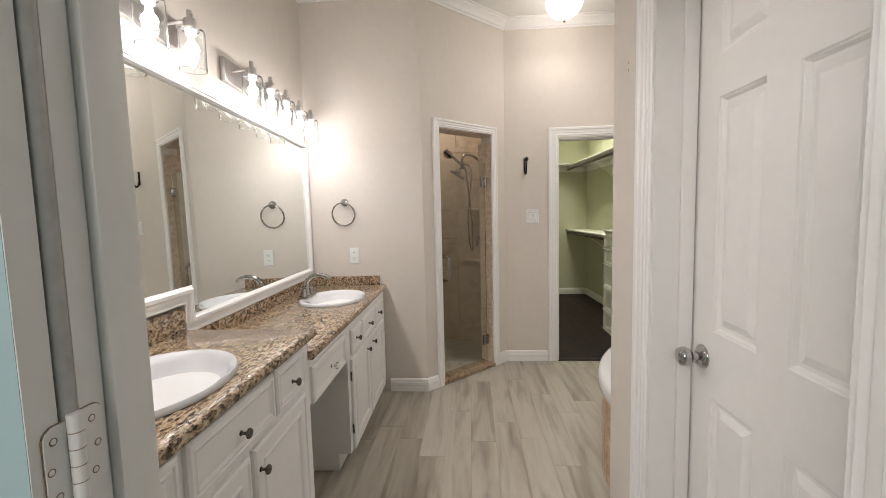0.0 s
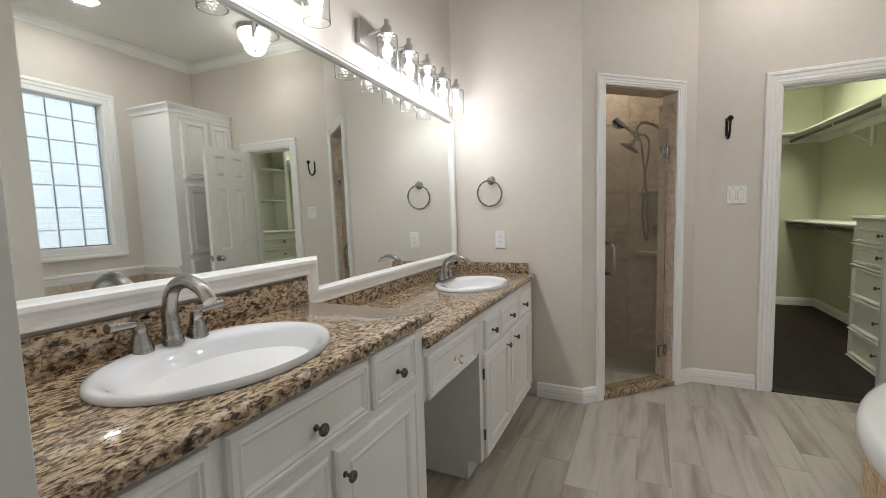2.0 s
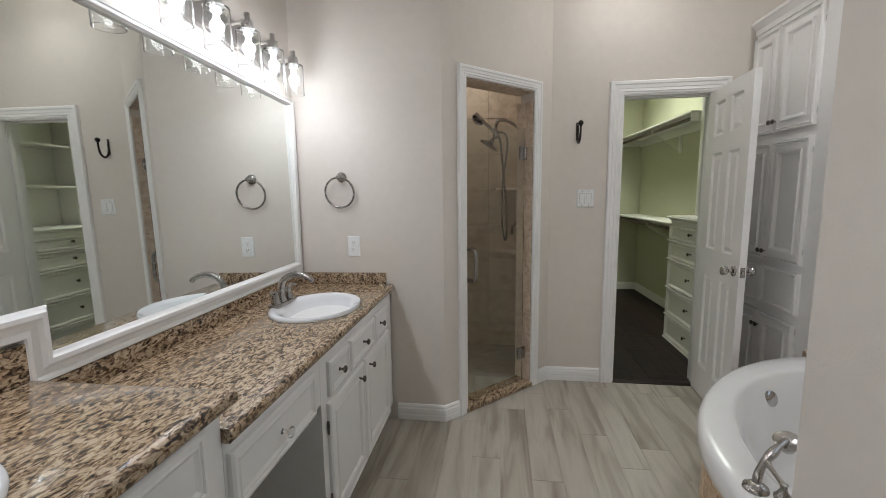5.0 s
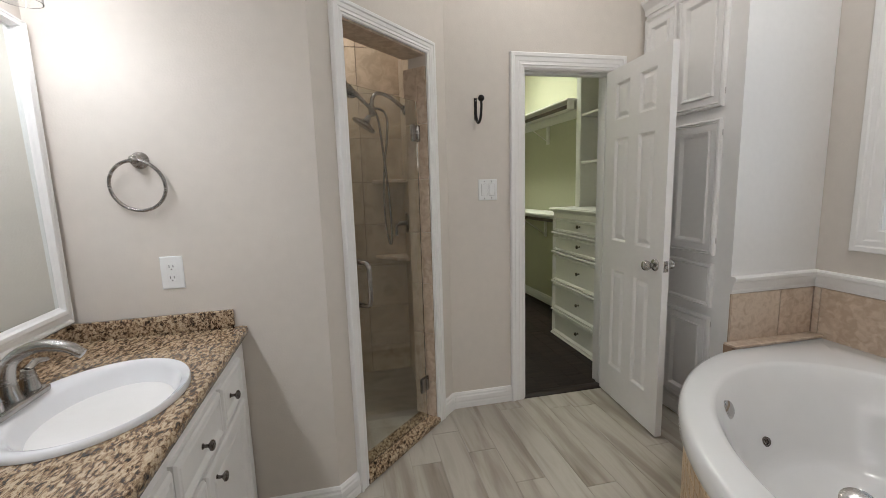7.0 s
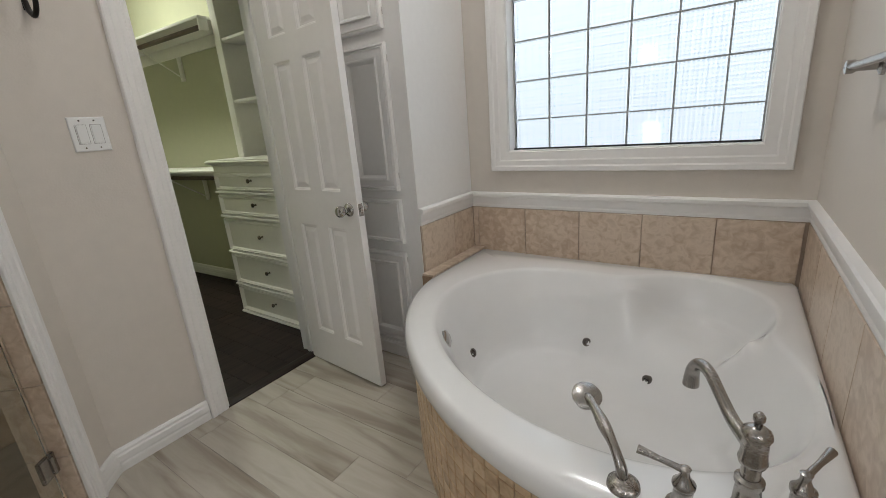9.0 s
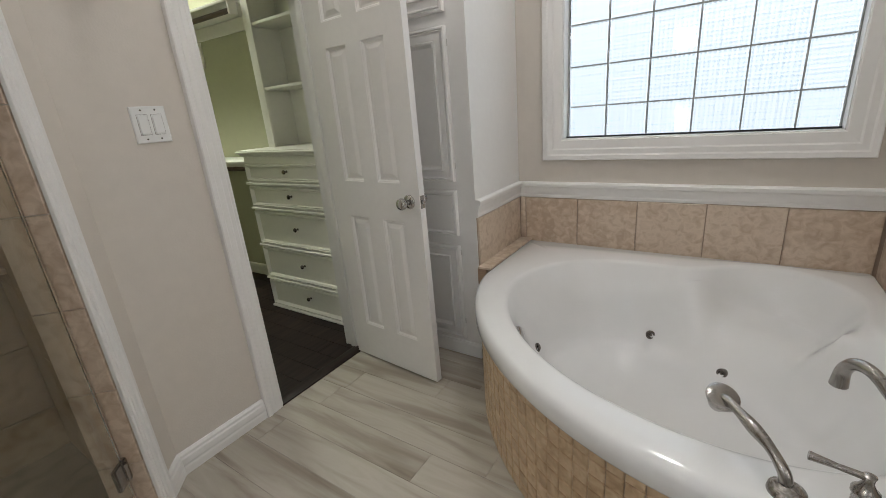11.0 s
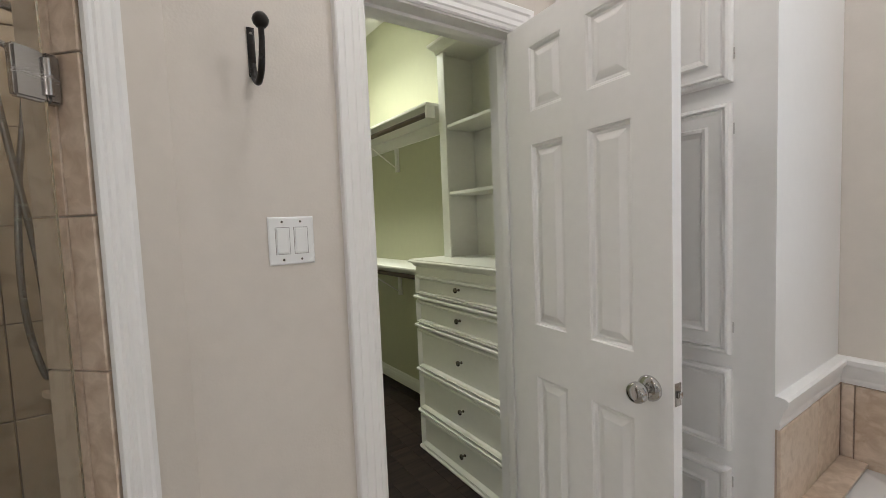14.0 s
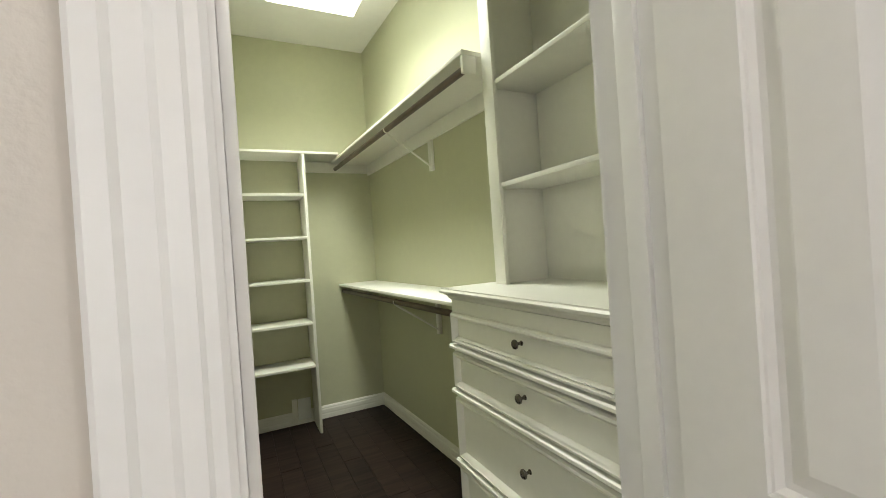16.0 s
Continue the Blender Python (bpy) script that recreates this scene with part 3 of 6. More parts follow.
# frameless glass shower door
SD = thing("shower_door", (*slant(SH1 - 0.02, -0.055), 0.04), "frameless clear glass shower door with nickel hinges, closed", "shower door")
g0, g1 = SH0 + 0.014, SH1 - 0.034
gl = prism([slant(g0, -0.060), slant(g1, -0.060), slant(g1, -0.050), slant(g0, -0.050)], 0.036, 1.84)
bmesh.ops.recalc_face_normals(gl, faces=gl.faces[:])
GP = part("glass_pane", gl, SHOWER_GLASS, SD, "clear faintly grey-green glass")
GP.visible_shadow = False
for z in (0.20, 1.63):
    own = bmesh.new()
    for s0, s1 in ((SH1 - 0.085, SH1 - 0.036), (SH1 - 0.034, SH1 - 0.0105)):
        p = [slant(s0, -0.044), slant(s0, -0.066), slant(s1, -0.066), slant(s1, -0.044)]
        q = prism(p[::-1], z, z + 0.088)
        bmesh.ops.recalc_face_normals(q, faces=q.faces[:])
        bmesh.ops.bevel(q, geom=q.edges[:], offset=0.004, segments=2, affect="EDGES")
        merge(own, q)
    tube([(*slant(SH1 - 0.035, -0.043), z + 0.012), (*slant(SH1 - 0.035, -0.043), z + 0.076)], 0.008, bm=own)
    part("hinge", own, NICKEL, SD, "square brushed nickel hinge")
own = bmesh.new()
PULL = ((0.0, 0.0), (0.055, 0.0), (0.074, 0.016), (0.079, 0.042), (0.079, 0.158), (0.074, 0.184), (0.055, 0.2), (0.0, 0.2))
for sgn, base in ((1, -0.048), (-1, -0.062)):
    tube(spline([(*slant(g0 + 0.045, base + sgn * d), 0.855 + h) for d, h in PULL], 3), 0.011, bm=own)
    for z in (0.855, 1.055):
        tube([(*slant(g0 + 0.045, base), z), (*slant(g0 + 0.045, base + sgn * 0.008), z)], 0.015, bm=own)
part("handle", own, NICKEL, SD, "brushed nickel D-shaped pull handle")

# shower fittings on the side wall
SF = thing("shower_fitting", (SHX - 0.003, 4.28, 1.90), "brushed nickel shower arm with two shower heads and hose", "shower head")
part("flange", lathe([(0.0, 0), (0.034, 0.0), (0.032, 0.010), (0.016, 0.018), (0.0, 0.019)], axes((SHX - 0.010, 4.28, 1.895), (0, 1, 0), (0, 0, 1)) @ Matrix.Diagonal((1, 1, -1, 1))), NICKEL, SF)
arm = spline([(SHX - 0.012, 4.28, 1.895), (0.235, 4.26, 1.925), (0.16, 4.225, 1.972), (0.095, 4.20, 1.982), (0.062, 4.185, 1.955), (0.05, 4.18, 1.90)])
part("arm", tube(arm, 0.0125), NICKEL, SF)
part("diverter", lathe([(0.0, -0.045), (0.017, -0.045), (0.020, -0.02), (0.020, 0.016), (0.016, 0.026), (0.016, 0.034), (0.0, 0.034)], pose(0.05, 4.18, 1.882)), NICKEL, SF)
part("shower_head", lathe([(0.0, -0.062), (0.015, -0.062), (0.019, -0.045), (0.022, -0.030), (0.052, -0.014), (0.080, -0.002), (0.083, 0.008), (0.078, 0.013), (0.0, 0.011)], axes((0.0, 4.19, 1.788), Vector((0, 1, 0)), Vector((0.83, 0, -0.55)))), NICKEL, SF, "round brushed nickel shower head")
part("hand_shower", merge(tube([(0.055, 4.165, 1.872), (0.0, 4.16, 1.925), (-0.06, 4.155, 1.985), (-0.105, 4.15, 2.03)], [0.011, 0.013, 0.014, 0.017]), lathe([(0.0, -0.026), (0.028, -0.026), (0.050, -0.006), (0.055, 0.006), (0.050, 0.012), (0.0, 0.011)], axes((-0.088, 4.175, 1.985), Vector((0.70, 0, -0.71)), Vector((0.45, 0.77, 0.45))))), NICKEL, SF, "hand shower resting in its holder")
hose = spline([(0.062, 4.18, 1.885), (0.092, 4.18, 1.884), (0.128, 4.185, 1.865), (0.146, 4.19, 1.81), (0.138, 4.195, 1.70), (0.113, 4.20, 1.51), (0.102, 4.20, 1.30), (0.107, 4.205, 1.15), (0.126, 4.21, 1.035), (0.138, 4.21, 1.025), (0.143, 4.205, 1.09), (0.137, 4.20, 1.33), (0.110, 4.18, 1.61), (0.092, 4.17, 1.79), (0.075, 4.165, 1.85), (0.056, 4.165, 1.872)], 5)
part("hose", tube(hose, 0.0078, 8), NICKEL, SF, "flexible metal hose")
sl = thing("recessed_light", (-0.25, 4.2, 2.75), "lit recessed can light in the shower ceiling", "ceiling lamp")
part("trim_ring", lathe([(0.072, 0.0), (0.100, 0.0), (0.098, -0.005), (0.074, -0.007), (0.072, 0.0)], pose(-0.25, 4.2, 2.7495), 32, cap=False), PLASTIC, sl)
part("lens", lathe([(0.0, 0.0), (0.073, 0.0), (0.072, -0.0025), (0.0, -0.003)], pose(-0.25, 4.2, 2.7495), 32), FROST, sl)
SV = thing("shower_valve", (SHX - 0.003, 4.40, 1.14), "brushed nickel lever shower valve on the tiled wall", "faucet")
part("escutcheon", lathe([(0.0, 0), (0.075, 0.0), (0.07, 0.008), (0.03, 0.014), (0.0, 0.014)], axes((SHX - 0.010, 4.40, 1.14), (0, 1, 0), (0, 0, 1)) @ Matrix.Diagonal((1, 1, -1, 1))), NICKEL, SV)
part("lever", merge(tube([(SHX - 0.012, 4.40, 1.14), (SHX - 0.07, 4.40, 1.14)], 0.018), tube([(SHX - 0.06, 4.40, 1.14), (SHX - 0.09, 4.385, 1.12), (SHX - 0.095, 4.375, 1.055)], [0.012, 0.010, 0.013])), NICKEL, SV)
for z in (1.425, 0.875):
    own = bmesh.new()
    pts = [(SHX - 0.001, SHY - 0.012), (SHX - 0.235, SHY - 0.012), (SHX - 0.22, SHY - 0.045), (SHX - 0.06, SHY - 0.22), (SHX - 0.012, SHY - 0.24)]
    prism(pts, z, z + 0.022, own)
    bmesh.ops.recalc_face_normals(own, faces=own.faces[:])
    bmesh.ops.bevel(own, geom=own.edges[:], offset=0.003, segments=1, affect="EDGES")
    tagged(part("shower_corner_shelf", own, TILE), "tan ceramic corner shelf fixed to the shower walls", "shelf", "shower corner shelves")

# ------------------------------------------------------------------ doors with six panels
PANEL = [(0.0, 0.0), (0.003, -0.003), (0.006, -0.004), (0.012, -0.012), (0.020, -0.012), (0.038, -0.004), (0.041, -0.003)]


def six_panel_door(name, m, w, h, label, knob=True, lift=0.0, material=None):
    """Moulded six-panel door; local x across from the hinge, y up, z out of one face; 35 mm thick."""
    d = thing(name, m, label, "door")
    sx, mx = 0.105, 0.095
    if w < 0.63:
        sx, mx = 0.109, 0.096
    pw = (w - 2 * sx - mx) / 2
    cols = [(sx, sx + pw), (sx + pw + mx, w - sx)]
    rows = [(0.207 + lift, 0.836 + lift), (1.017 + lift, 1.627 + lift), (1.735 + lift, 1.945 + min(lift, 0.005))]
    us, vs = [0, cols[0][0], cols[0][1], cols[1][0], cols[1][1], w], [0, rows[0][0], rows[0][1], rows[1][0], rows[1][1], rows[2][0], rows[2][1], h]
    own = bmesh.new()
    for face in (0, 1):
        fm = Matrix() if face == 0 else Matrix.Translation((0, 0, -0.035)) @ Matrix.Diagonal((1, 1, -1, 1))
        for i in range(5):
            for j in range(7):
                prof = PANEL if (i in (1, 3) and j in (1, 3, 5)) else [(0, 0)]
                q = rings(us[i], us[i + 1], vs[j], vs[j + 1], prof, fm)
                merge(own, q)
    for a, b in (((0, 0), (w, 0)), ((w, 0), (w, h)), ((w, h), (0, h)), ((0, h), (0, 0))):
        own.faces.new([own.verts.new(c) for c in ((*a, 0), (*a, -0.035), (*b, -0.035), (*b, 0))])
    bmesh.ops.remove_doubles(own, verts=own.verts[:], dist=0.0002)
    bmesh.ops.recalc_face_normals(own, faces=own.faces[:])
    local("slab", own, material or DOORP, d)
    if knob:
        ku = w - 0.062
        for sg, z in ((1, 0.0), (-1, -0.035)):
            km = Matrix.Translation((ku, 0.935 + lift, z)) @ Matrix.Diagonal((1, 1, sg, 1))
            local("rosette", lathe([(0.0, 0.0), (0.033, 0.0), (0.033, 0.004), (0.026, 0.010), (0.014, 0.013), (0.0, 0.013)], km), CHROME, d, "round satin nickel rosette")
            local("knob", lathe([(0.0, 0.010), (0.011, 0.010), (0.011, 0.030), (0.022, 0.036), (0.027, 0.048), (0.0265, 0.058), (0.022, 0.066), (0.012, 0.069), (0.0, 0.069)], km), CHROME, d, "round satin nickel door knob")
        local("latch_plate", box(w - 0.0005, w + 0.0015, 0.906, 0.964, -0.030, -0.005, 0.0008), NICKEL, d)
        local("latch_bolt", box(w + 0.001, w + 0.011, 0.926, 0.944, -0.024, -0.011, 0.003), CHROME, d)
    return d


# closet door, standing open towards the cabinet; its visible face looks to -x
ux = Vector((1.421 - 1.470, 3.227 - 3.822, 0)).normalized()
CD = six_panel_door("closet_door", axes((1.470, 3.822, 0.012), ux, (0, 0, 1)), 0.600, 2.03, "white six-panel door standing open beside the cabinet")
for z in (0.2, 1.0, 1.80):
    local("hinge", tube([(-0.004, z, -0.030), (-0.004, z + 0.09, -0.030)], 0.006, 8), NICKEL, CD, "nickel butt hinge")
# closed side door, set at the back of its jamb
six_panel_door("side_door", Matrix(((0, 0, -1, 0.772), (1, 0, 0, WC0 + 0.012), (0, 1, 0, 0.012), (0, 0, 0, 1))), WC1 - WC0 - 0.024, 2.025, "white six-panel door closed in its frame", lift=0.05)
bm = box(XT - 0.004, XT + TW, WC1 - 0.010, WC1 + 0.004, 0, WCTOP)
box(XT - 0.004, XT + TW, WC0 - 0.004, WC0 + 0.010, 0, WCTOP, bm=bm)
box(XT - 0.004, XT + TW, WC0 + 0.010, WC1 - 0.010, WCTOP - 0.012, WCTOP, bm=bm)
box(XT + 0.070, XT + 0.108, WC1 - 0.022, WC1 - 0.010, 0, WCTOP - 0.012, 0.002, bm=bm)
tagged(part("trim_side_door_jamb", bm, WHITE), "white painted wooden jamb of the side door", "door jamb", kind="structure")

# entry doorway: rebated jamb, door folded back against the bedroom wall, painted hinge
bm = box(DJ0 - 0.02, DJ0 - 0.014, 0.379, 0.4135, 0, DTOP, 0.001)
box(DJ0 - 0.02, DJ0, 0.415, YD - 0.003, 0, DTOP, 0.003, bm=bm)
box(DJ1 + 0.014, DJ1 + 0.02, 0.345, 0.4045, 0, DTOP, bm=bm)
box(DJ1, DJ1 + 0.02, 0.405, YD + 0.002, 0, DTOP, 0.003, bm=bm)
box(DJ0 - 0.02, DJ1 + 0.02, 0.345, YD + 0.002, DTOP, DTOP + 0.018, bm=bm)
EJ = tagged(part("trim_entry_jamb", bm, WHITE), "white painted wooden jamb of the entry doorway", "door jamb", kind="structure")
# the vanity's end leaves no room for a casing on that side
own = sweep([(-DJ0 + 0.012, DTOP + 0.012), (-DJ1 - 0.012, DTOP + 0.012), (-DJ1 - 0.012, 0.0)], [(-d * 0.9, h * 0.65) for d, h in CASE], axes((0, YD, 0), (-1, 0, 0), (0, 0, 1)))
tagged(part("trim_entry_casing", own, WHITE), "white moulded wooden casing on the bath side", "door casing", kind="structure")
BLUE = mat("pale_blue_paint", (0.42, 0.56, 0.58), 0.4, vary=0.03, scale=6, bump=0.05)
ED = six_panel_door("entry_door", Matrix(((-1, 0, 0, DJ0 - 0.016), (0, 0, -1, 0.319), (0, 1, 0, 0.012), (0, 0, 0, 1))), 0.90, 2.03, "pale blue painted entry door folded open against the wall", knob=False, material=BLUE)
local("edge_strip", box(-0.0015, -0.0002, 0.002, 2.028, -0.0345, -0.0005), WHITE, ED, "white painted door edge")
# black strip stands for the shade in the gap beside the jamb
part("jamb_gap_shade", box(DJ0 - 0.030, DJ0 - 0.024, 0.3545, 0.3785, 0.0, DTOP), DARK, EJ, "black strip for the shade in the gap between the door and its jamb")
part("weatherstrip", tube([(DJ0 - 0.016, 0.3665, 0.002), (DJ0 - 0.016, 0.3665, DTOP - 0.002)], 0.0095, 14), mat("grey_weatherstrip", (0.42, 0.41, 0.39), 0.35, vary=0.12, scale=14), EJ, "round grey weatherstrip")


def hinge_leaf(y0, y1, z0, z1, r, side, x0, x1):
    """Leaf of a butt hinge, its two outer corners rounded; side: the way it points along y."""
    pts = []
    a, b = (y0, y1) if side > 0 else (y1, y0)
    pts.append((a, z0))
    for k in range(7):
        t = math.pi / 2 * k / 6
        pts.append((b - side * r * (1 - math.sin(t)), z0 + r * (1 - math.cos(t))))
    for k in range(7):
        t = math.pi / 2 * k / 6
        pts.append((b - side * r * (1 - math.cos(t)), z1 - r * (1 - math.sin(t))))
    pts.append((a, z1))
    own = prism(pts if side > 0 else pts[::-1], x0, x1, None)
    own.transform(Matrix(((0, 0, 1, 0), (1, 0, 0, 0), (0, 1, 0, 0), (0, 0, 0, 1))))
    bmesh.ops.recalc_face_normals(own, faces=own.faces[:])
    return own


HX0 = DJ0 - 0.0045
HG = part("hinge", tube([(HX0, 0.3635, 1.092), (HX0, 0.3635, 1.194)], 0.0078, 14), WHITE, EJ, "painted-over butt hinge with screws")
for y0, y1, z0, z1, sd, xl in ((0.366, 0.4065, 1.092, 1.190, 1, DJ0 - 0.0138), (0.3325, 0.361, 1.088, 1.186, -1, DJ0 - 0.0142)):
    part("paint_crack", hinge_leaf(y0 - 0.001, y1 + 0.001, z0 - 0.001, z1 + 0.001, 0.014, sd, xl, xl + 0.0012), RUBBER, HG, "dark cracked paint round the leaf")
    part("hinge_leaf", hinge_leaf(y0, y1, z0, z1, 0.014, sd, xl + 0.0004, xl + 0.0032), WHITE, HG)
    for zz, yy in ((z1 - 0.016, (y0 + y1) / 2 + sd * 0.004), ((z0 + z1) / 2, (y0 + y1) / 2 + sd * 0.009), (z0 + 0.017, (y0 + y1) / 2 + sd * 0.003)):
        part("screw_ring", lathe([(0.0046, 0.0), (0.0046, 0.0006), (0.0036, 0.0006), (0.0036, 0.0)], axes((xl + 0.0032, yy, zz), (0, 1, 0), (0, 0, 1)), 14, cap=False), RUBBER, HG)
        part("hinge_screw", lathe([(0.0, 0.0), (0.0037, 0.0), (0.003, 0.001), (0.0008, 0.0012), (0.0, 0.0004)], axes((xl + 0.0032, yy, zz), (0, 1, 0), (0, 0, 1)), 12), WHITE, HG)
for zz in (1.112, 1.132, 1.152, 1.172):
    part("knuckle_gap", lathe([(0.0079, -0.0006), (0.0082, 0.0), (0.0079, 0.0006)], pose(HX0, 0.3635, zz), 12, cap=False), RUBBER, HG)

# ------------------------------------------------------------------ crown, baseboards, rail
CROWN = [(0.0, -0.085), (0.008, -0.085), (0.010, -0.072), (0.022, -0.066), (0.034, -0.046), (0.052, -0.028), (0.060, -0.022), (0.062, -0.010), (0.078, -0.008), (0.080, 0.0), (0.0, 0.0)]
room = [tuple((VAN @ Vector((XW, YD + 0.0, 0))).xy), (XT, YD), (XT, YT), (XE, YT), (XE, YC), PB, PA, tuple((VAN @ Vector((XW, YA - 0.0, 0))).xy)]
own = sweep(room, CROWN, Matrix.Translation((0, 0, CEIL - 0.001)), True)
tagged(part("trim_crown", own, WHITE), "white moulded crown along the ceiling", "crown moulding", kind="structure")
BASE = [(0.0, 0.0), (0.016, 0.0), (0.017, 0.030), (0.015, 0.040), (0.017, 0.050), (0.016, 0.072), (0.012, 0.080), (0.012, 0.090), (0.006, 0.100), (0.0, 0.102)]


def baseboard(pts, label="white moulded baseboard along the wall", material=None):
    tagged(part("baseboard", sweep(pts, BASE), material or WHITE), label, "baseboard", kind="structure")


baseboard([(slant(SH0 - 0.062)), PA, (-0.53, YA)])
baseboard([(CL0 - 0.086, YC), PB, slant(SH1 + 0.062)])
baseboard([(XT, WC1 + 0.086), (XT, YT), (0.78, YT)])
e0, e1 = CLO @ Vector((2.08, 4.95, 0)), CLO @ Vector((2.08, CY1 + 0.02, 0))
baseboard([tuple(e0.xy), (e1.x + 0.001, CY1), (CX0, CY1), (CX0, CY0)], "white moulded baseboard in the closet", CLOSET_WHITE)
# screw holes left in the wall beside the side door
hole = bmesh.new()
for z in (1.862, 1.886):
    lathe([(0.0, 0.0), (0.004, 0.0), (0.003, 0.0012), (0.0, 0.0012)], axes((XT - 0.0005, 1.386, z), (0, -1, 0), (0, 0, 1)), 8, hole)
tagged(part("wall_anchor", hole, RUBBER), "small empty screw anchors in the beige wall", "wall anchor")

# ------------------------------------------------------------------ cabinet fronts and hardware
FRONT = [(0.0, 0.0), (0.0, 0.012), (0.006, 0.018), (0.016, 0.019), (0.020, 0.015), (0.026, 0.018), (0.032, 0.014), (0.036, 0.012)]
DOORF = [(0.0, 0.0), (0.0, 0.012), (0.006, 0.018), (0.014, 0.019), (0.019, 0.015), (0.052, 0.015), (0.058, 0.019), (0.066, 0.016), (0.074, 0.009), (0.080, 0.009)]
PANELF = [(0.0, 0.0), (0.0, 0.016), (0.003, 0.019), (0.012, 0.019), (0.016, 0.015), (0.050, 0.015), (0.056, 0.021), (0.064, 0.019), (0.072, 0.010), (0.085, 0.010), (0.095, 0.014)]
KNOB = [(0.0, 0.0), (0.008, 0.0), (0.008, 0.002), (0.005, 0.004), (0.0045, 0.014), (0.009, 0.018), (0.0145, 0.022), (0.0150, 0.026), (0.012, 0.030), (0.005, 0.032), (0.0, 0.032)]


def front(parent, name, m, u0, u1, v0, v1, profile, material, knob=None, knob_mat=None, knob_scale=1.0, label="", lip=0.0):
    p = part(name, rings(u0, u1, v0, v1, profile, m), material, parent, label)
    if knob:
        km = m @ Matrix.Translation((knob[0], knob[1], profile[-1][1] if knob[2] else 0.015)) @ Matrix.Scale(knob_scale, 4)
        part("knob", lathe(KNOB, km, 16), knob_mat or PEWTER, p, "round dark pewter knob")
    return p


# ------------------------------------------------------------------ vanity
VX = -0.545    # cabinet face
M_V = VANC @ axes((VX, 0, 0), (0, 1, 0), (0, 0, 1))     # u along y, z out towards the room


def van(own):
    own.transform(VAN)
    return own


def vanc(own):
    own.transform(VANC)
    return own


HI0, HI1, LO1 = YD + 0.03, 1.535, 3.13
V1 = thing("vanity_cabinet", VAN @ Vector((VX, 1.0, 0)), "tall white vanity cabinet with moulded doors and drawers", "vanity cabinet", "vanity units")
own = box(XW - 0.02, VX, HI0, HI1, 0.10, 0.918)
box(XW - 0.02, VX - 0.07, HI0, HI1 - 0.004, 0.0, 0.10, bm=own)
part("carcass", vanc(own), WHITE, V1)
front(V1, "drawer_front", M_V, HI0 + 0.012, 0.745, 0.752, 0.905, FRONT, WHITE, (0.637, 0.812, 0))
front(V1, "drawer_front", M_V, 0.775, 1.205, 0.752, 0.905, FRONT, WHITE, (0.998, 0.814, 1))
front(V1, "drawer_front", M_V, 1.222, 1.468, 0.752, 0.907, FRONT, WHITE, (1.352, 0.816, 1))
front(V1, "door", M_V, HI0 + 0.012, 0.755, 0.125, 0.728, DOORF, WHITE, None)
front(V1, "door", M_V, 0.775, 1.033, 0.125, 0.728, DOORF, WHITE, (0.920, 0.646, 0))
front(V1, "door", M_V, 1.056, 1.462, 0.125, 0.728, DOORF, WHITE, (1.086, 0.652, 0))
V2 = thing("makeup_drawer_unit", VAN @ Vector((VX, 1.8, 0.6)), "white drawer over the open knee space", "drawer unit", "vanity units")
own = box(XW - 0.02, VX, HI1 + 0.002, 2.083, 0.640, 0.828)
part("carcass", vanc(own), WHITE, V2)
KD = front(V2, "drawer_front", M_V, 1.548, 2.015, 0.640, 0.796, FRONT, WHITE, None)
part("knob", lathe(KNOB, M_V @ Matrix.Translation((1.785, 0.713, 0.012)) @ Matrix.Scale(1.15, 4), 10), CRYSTAL, KD, "clear crystal knob")
V3 = thing("vanity_cabinet", VAN @ Vector((VX, 2.6, 0)), "low white vanity cabinet with two doors and three drawers", "vanity cabinet", "vanity units")
own = box(XW - 0.02, VX, 2.085, LO1, 0.10, 0.828)
box(XW - 0.02, VX - 0.07, 2.089, LO1, 0.0, 0.10, bm=own)
part("carcass", vanc(own), WHITE, V3)
for a, b, k in ((2.145, 2.365, 2.249), (2.380, 2.745, 2.567), (2.760, 3.02, 2.861)):
    front(V3, "drawer_front", M_V, a, b, 0.638, 0.778, FRONT, WHITE, (k, 0.707, 1))
front(V3, "door", M_V, 2.128, 2.552, 0.105, 0.618, DOORF, WHITE, (2.478, 0.562, 0))
front(V3, "door", M_V, 2.562, 3.02, 0.105, 0.618, DOORF, WHITE, (2.638, 0.564, 0))
for z in (0.20, 0.50):
    part("hinge", tube([M_V @ Vector((2.123, z, 0.008)), M_V @ Vector((2.123, z + 0.05, 0.008))], 0.005, 8), PEWTER, V3, "dark pewter hinge barrel")


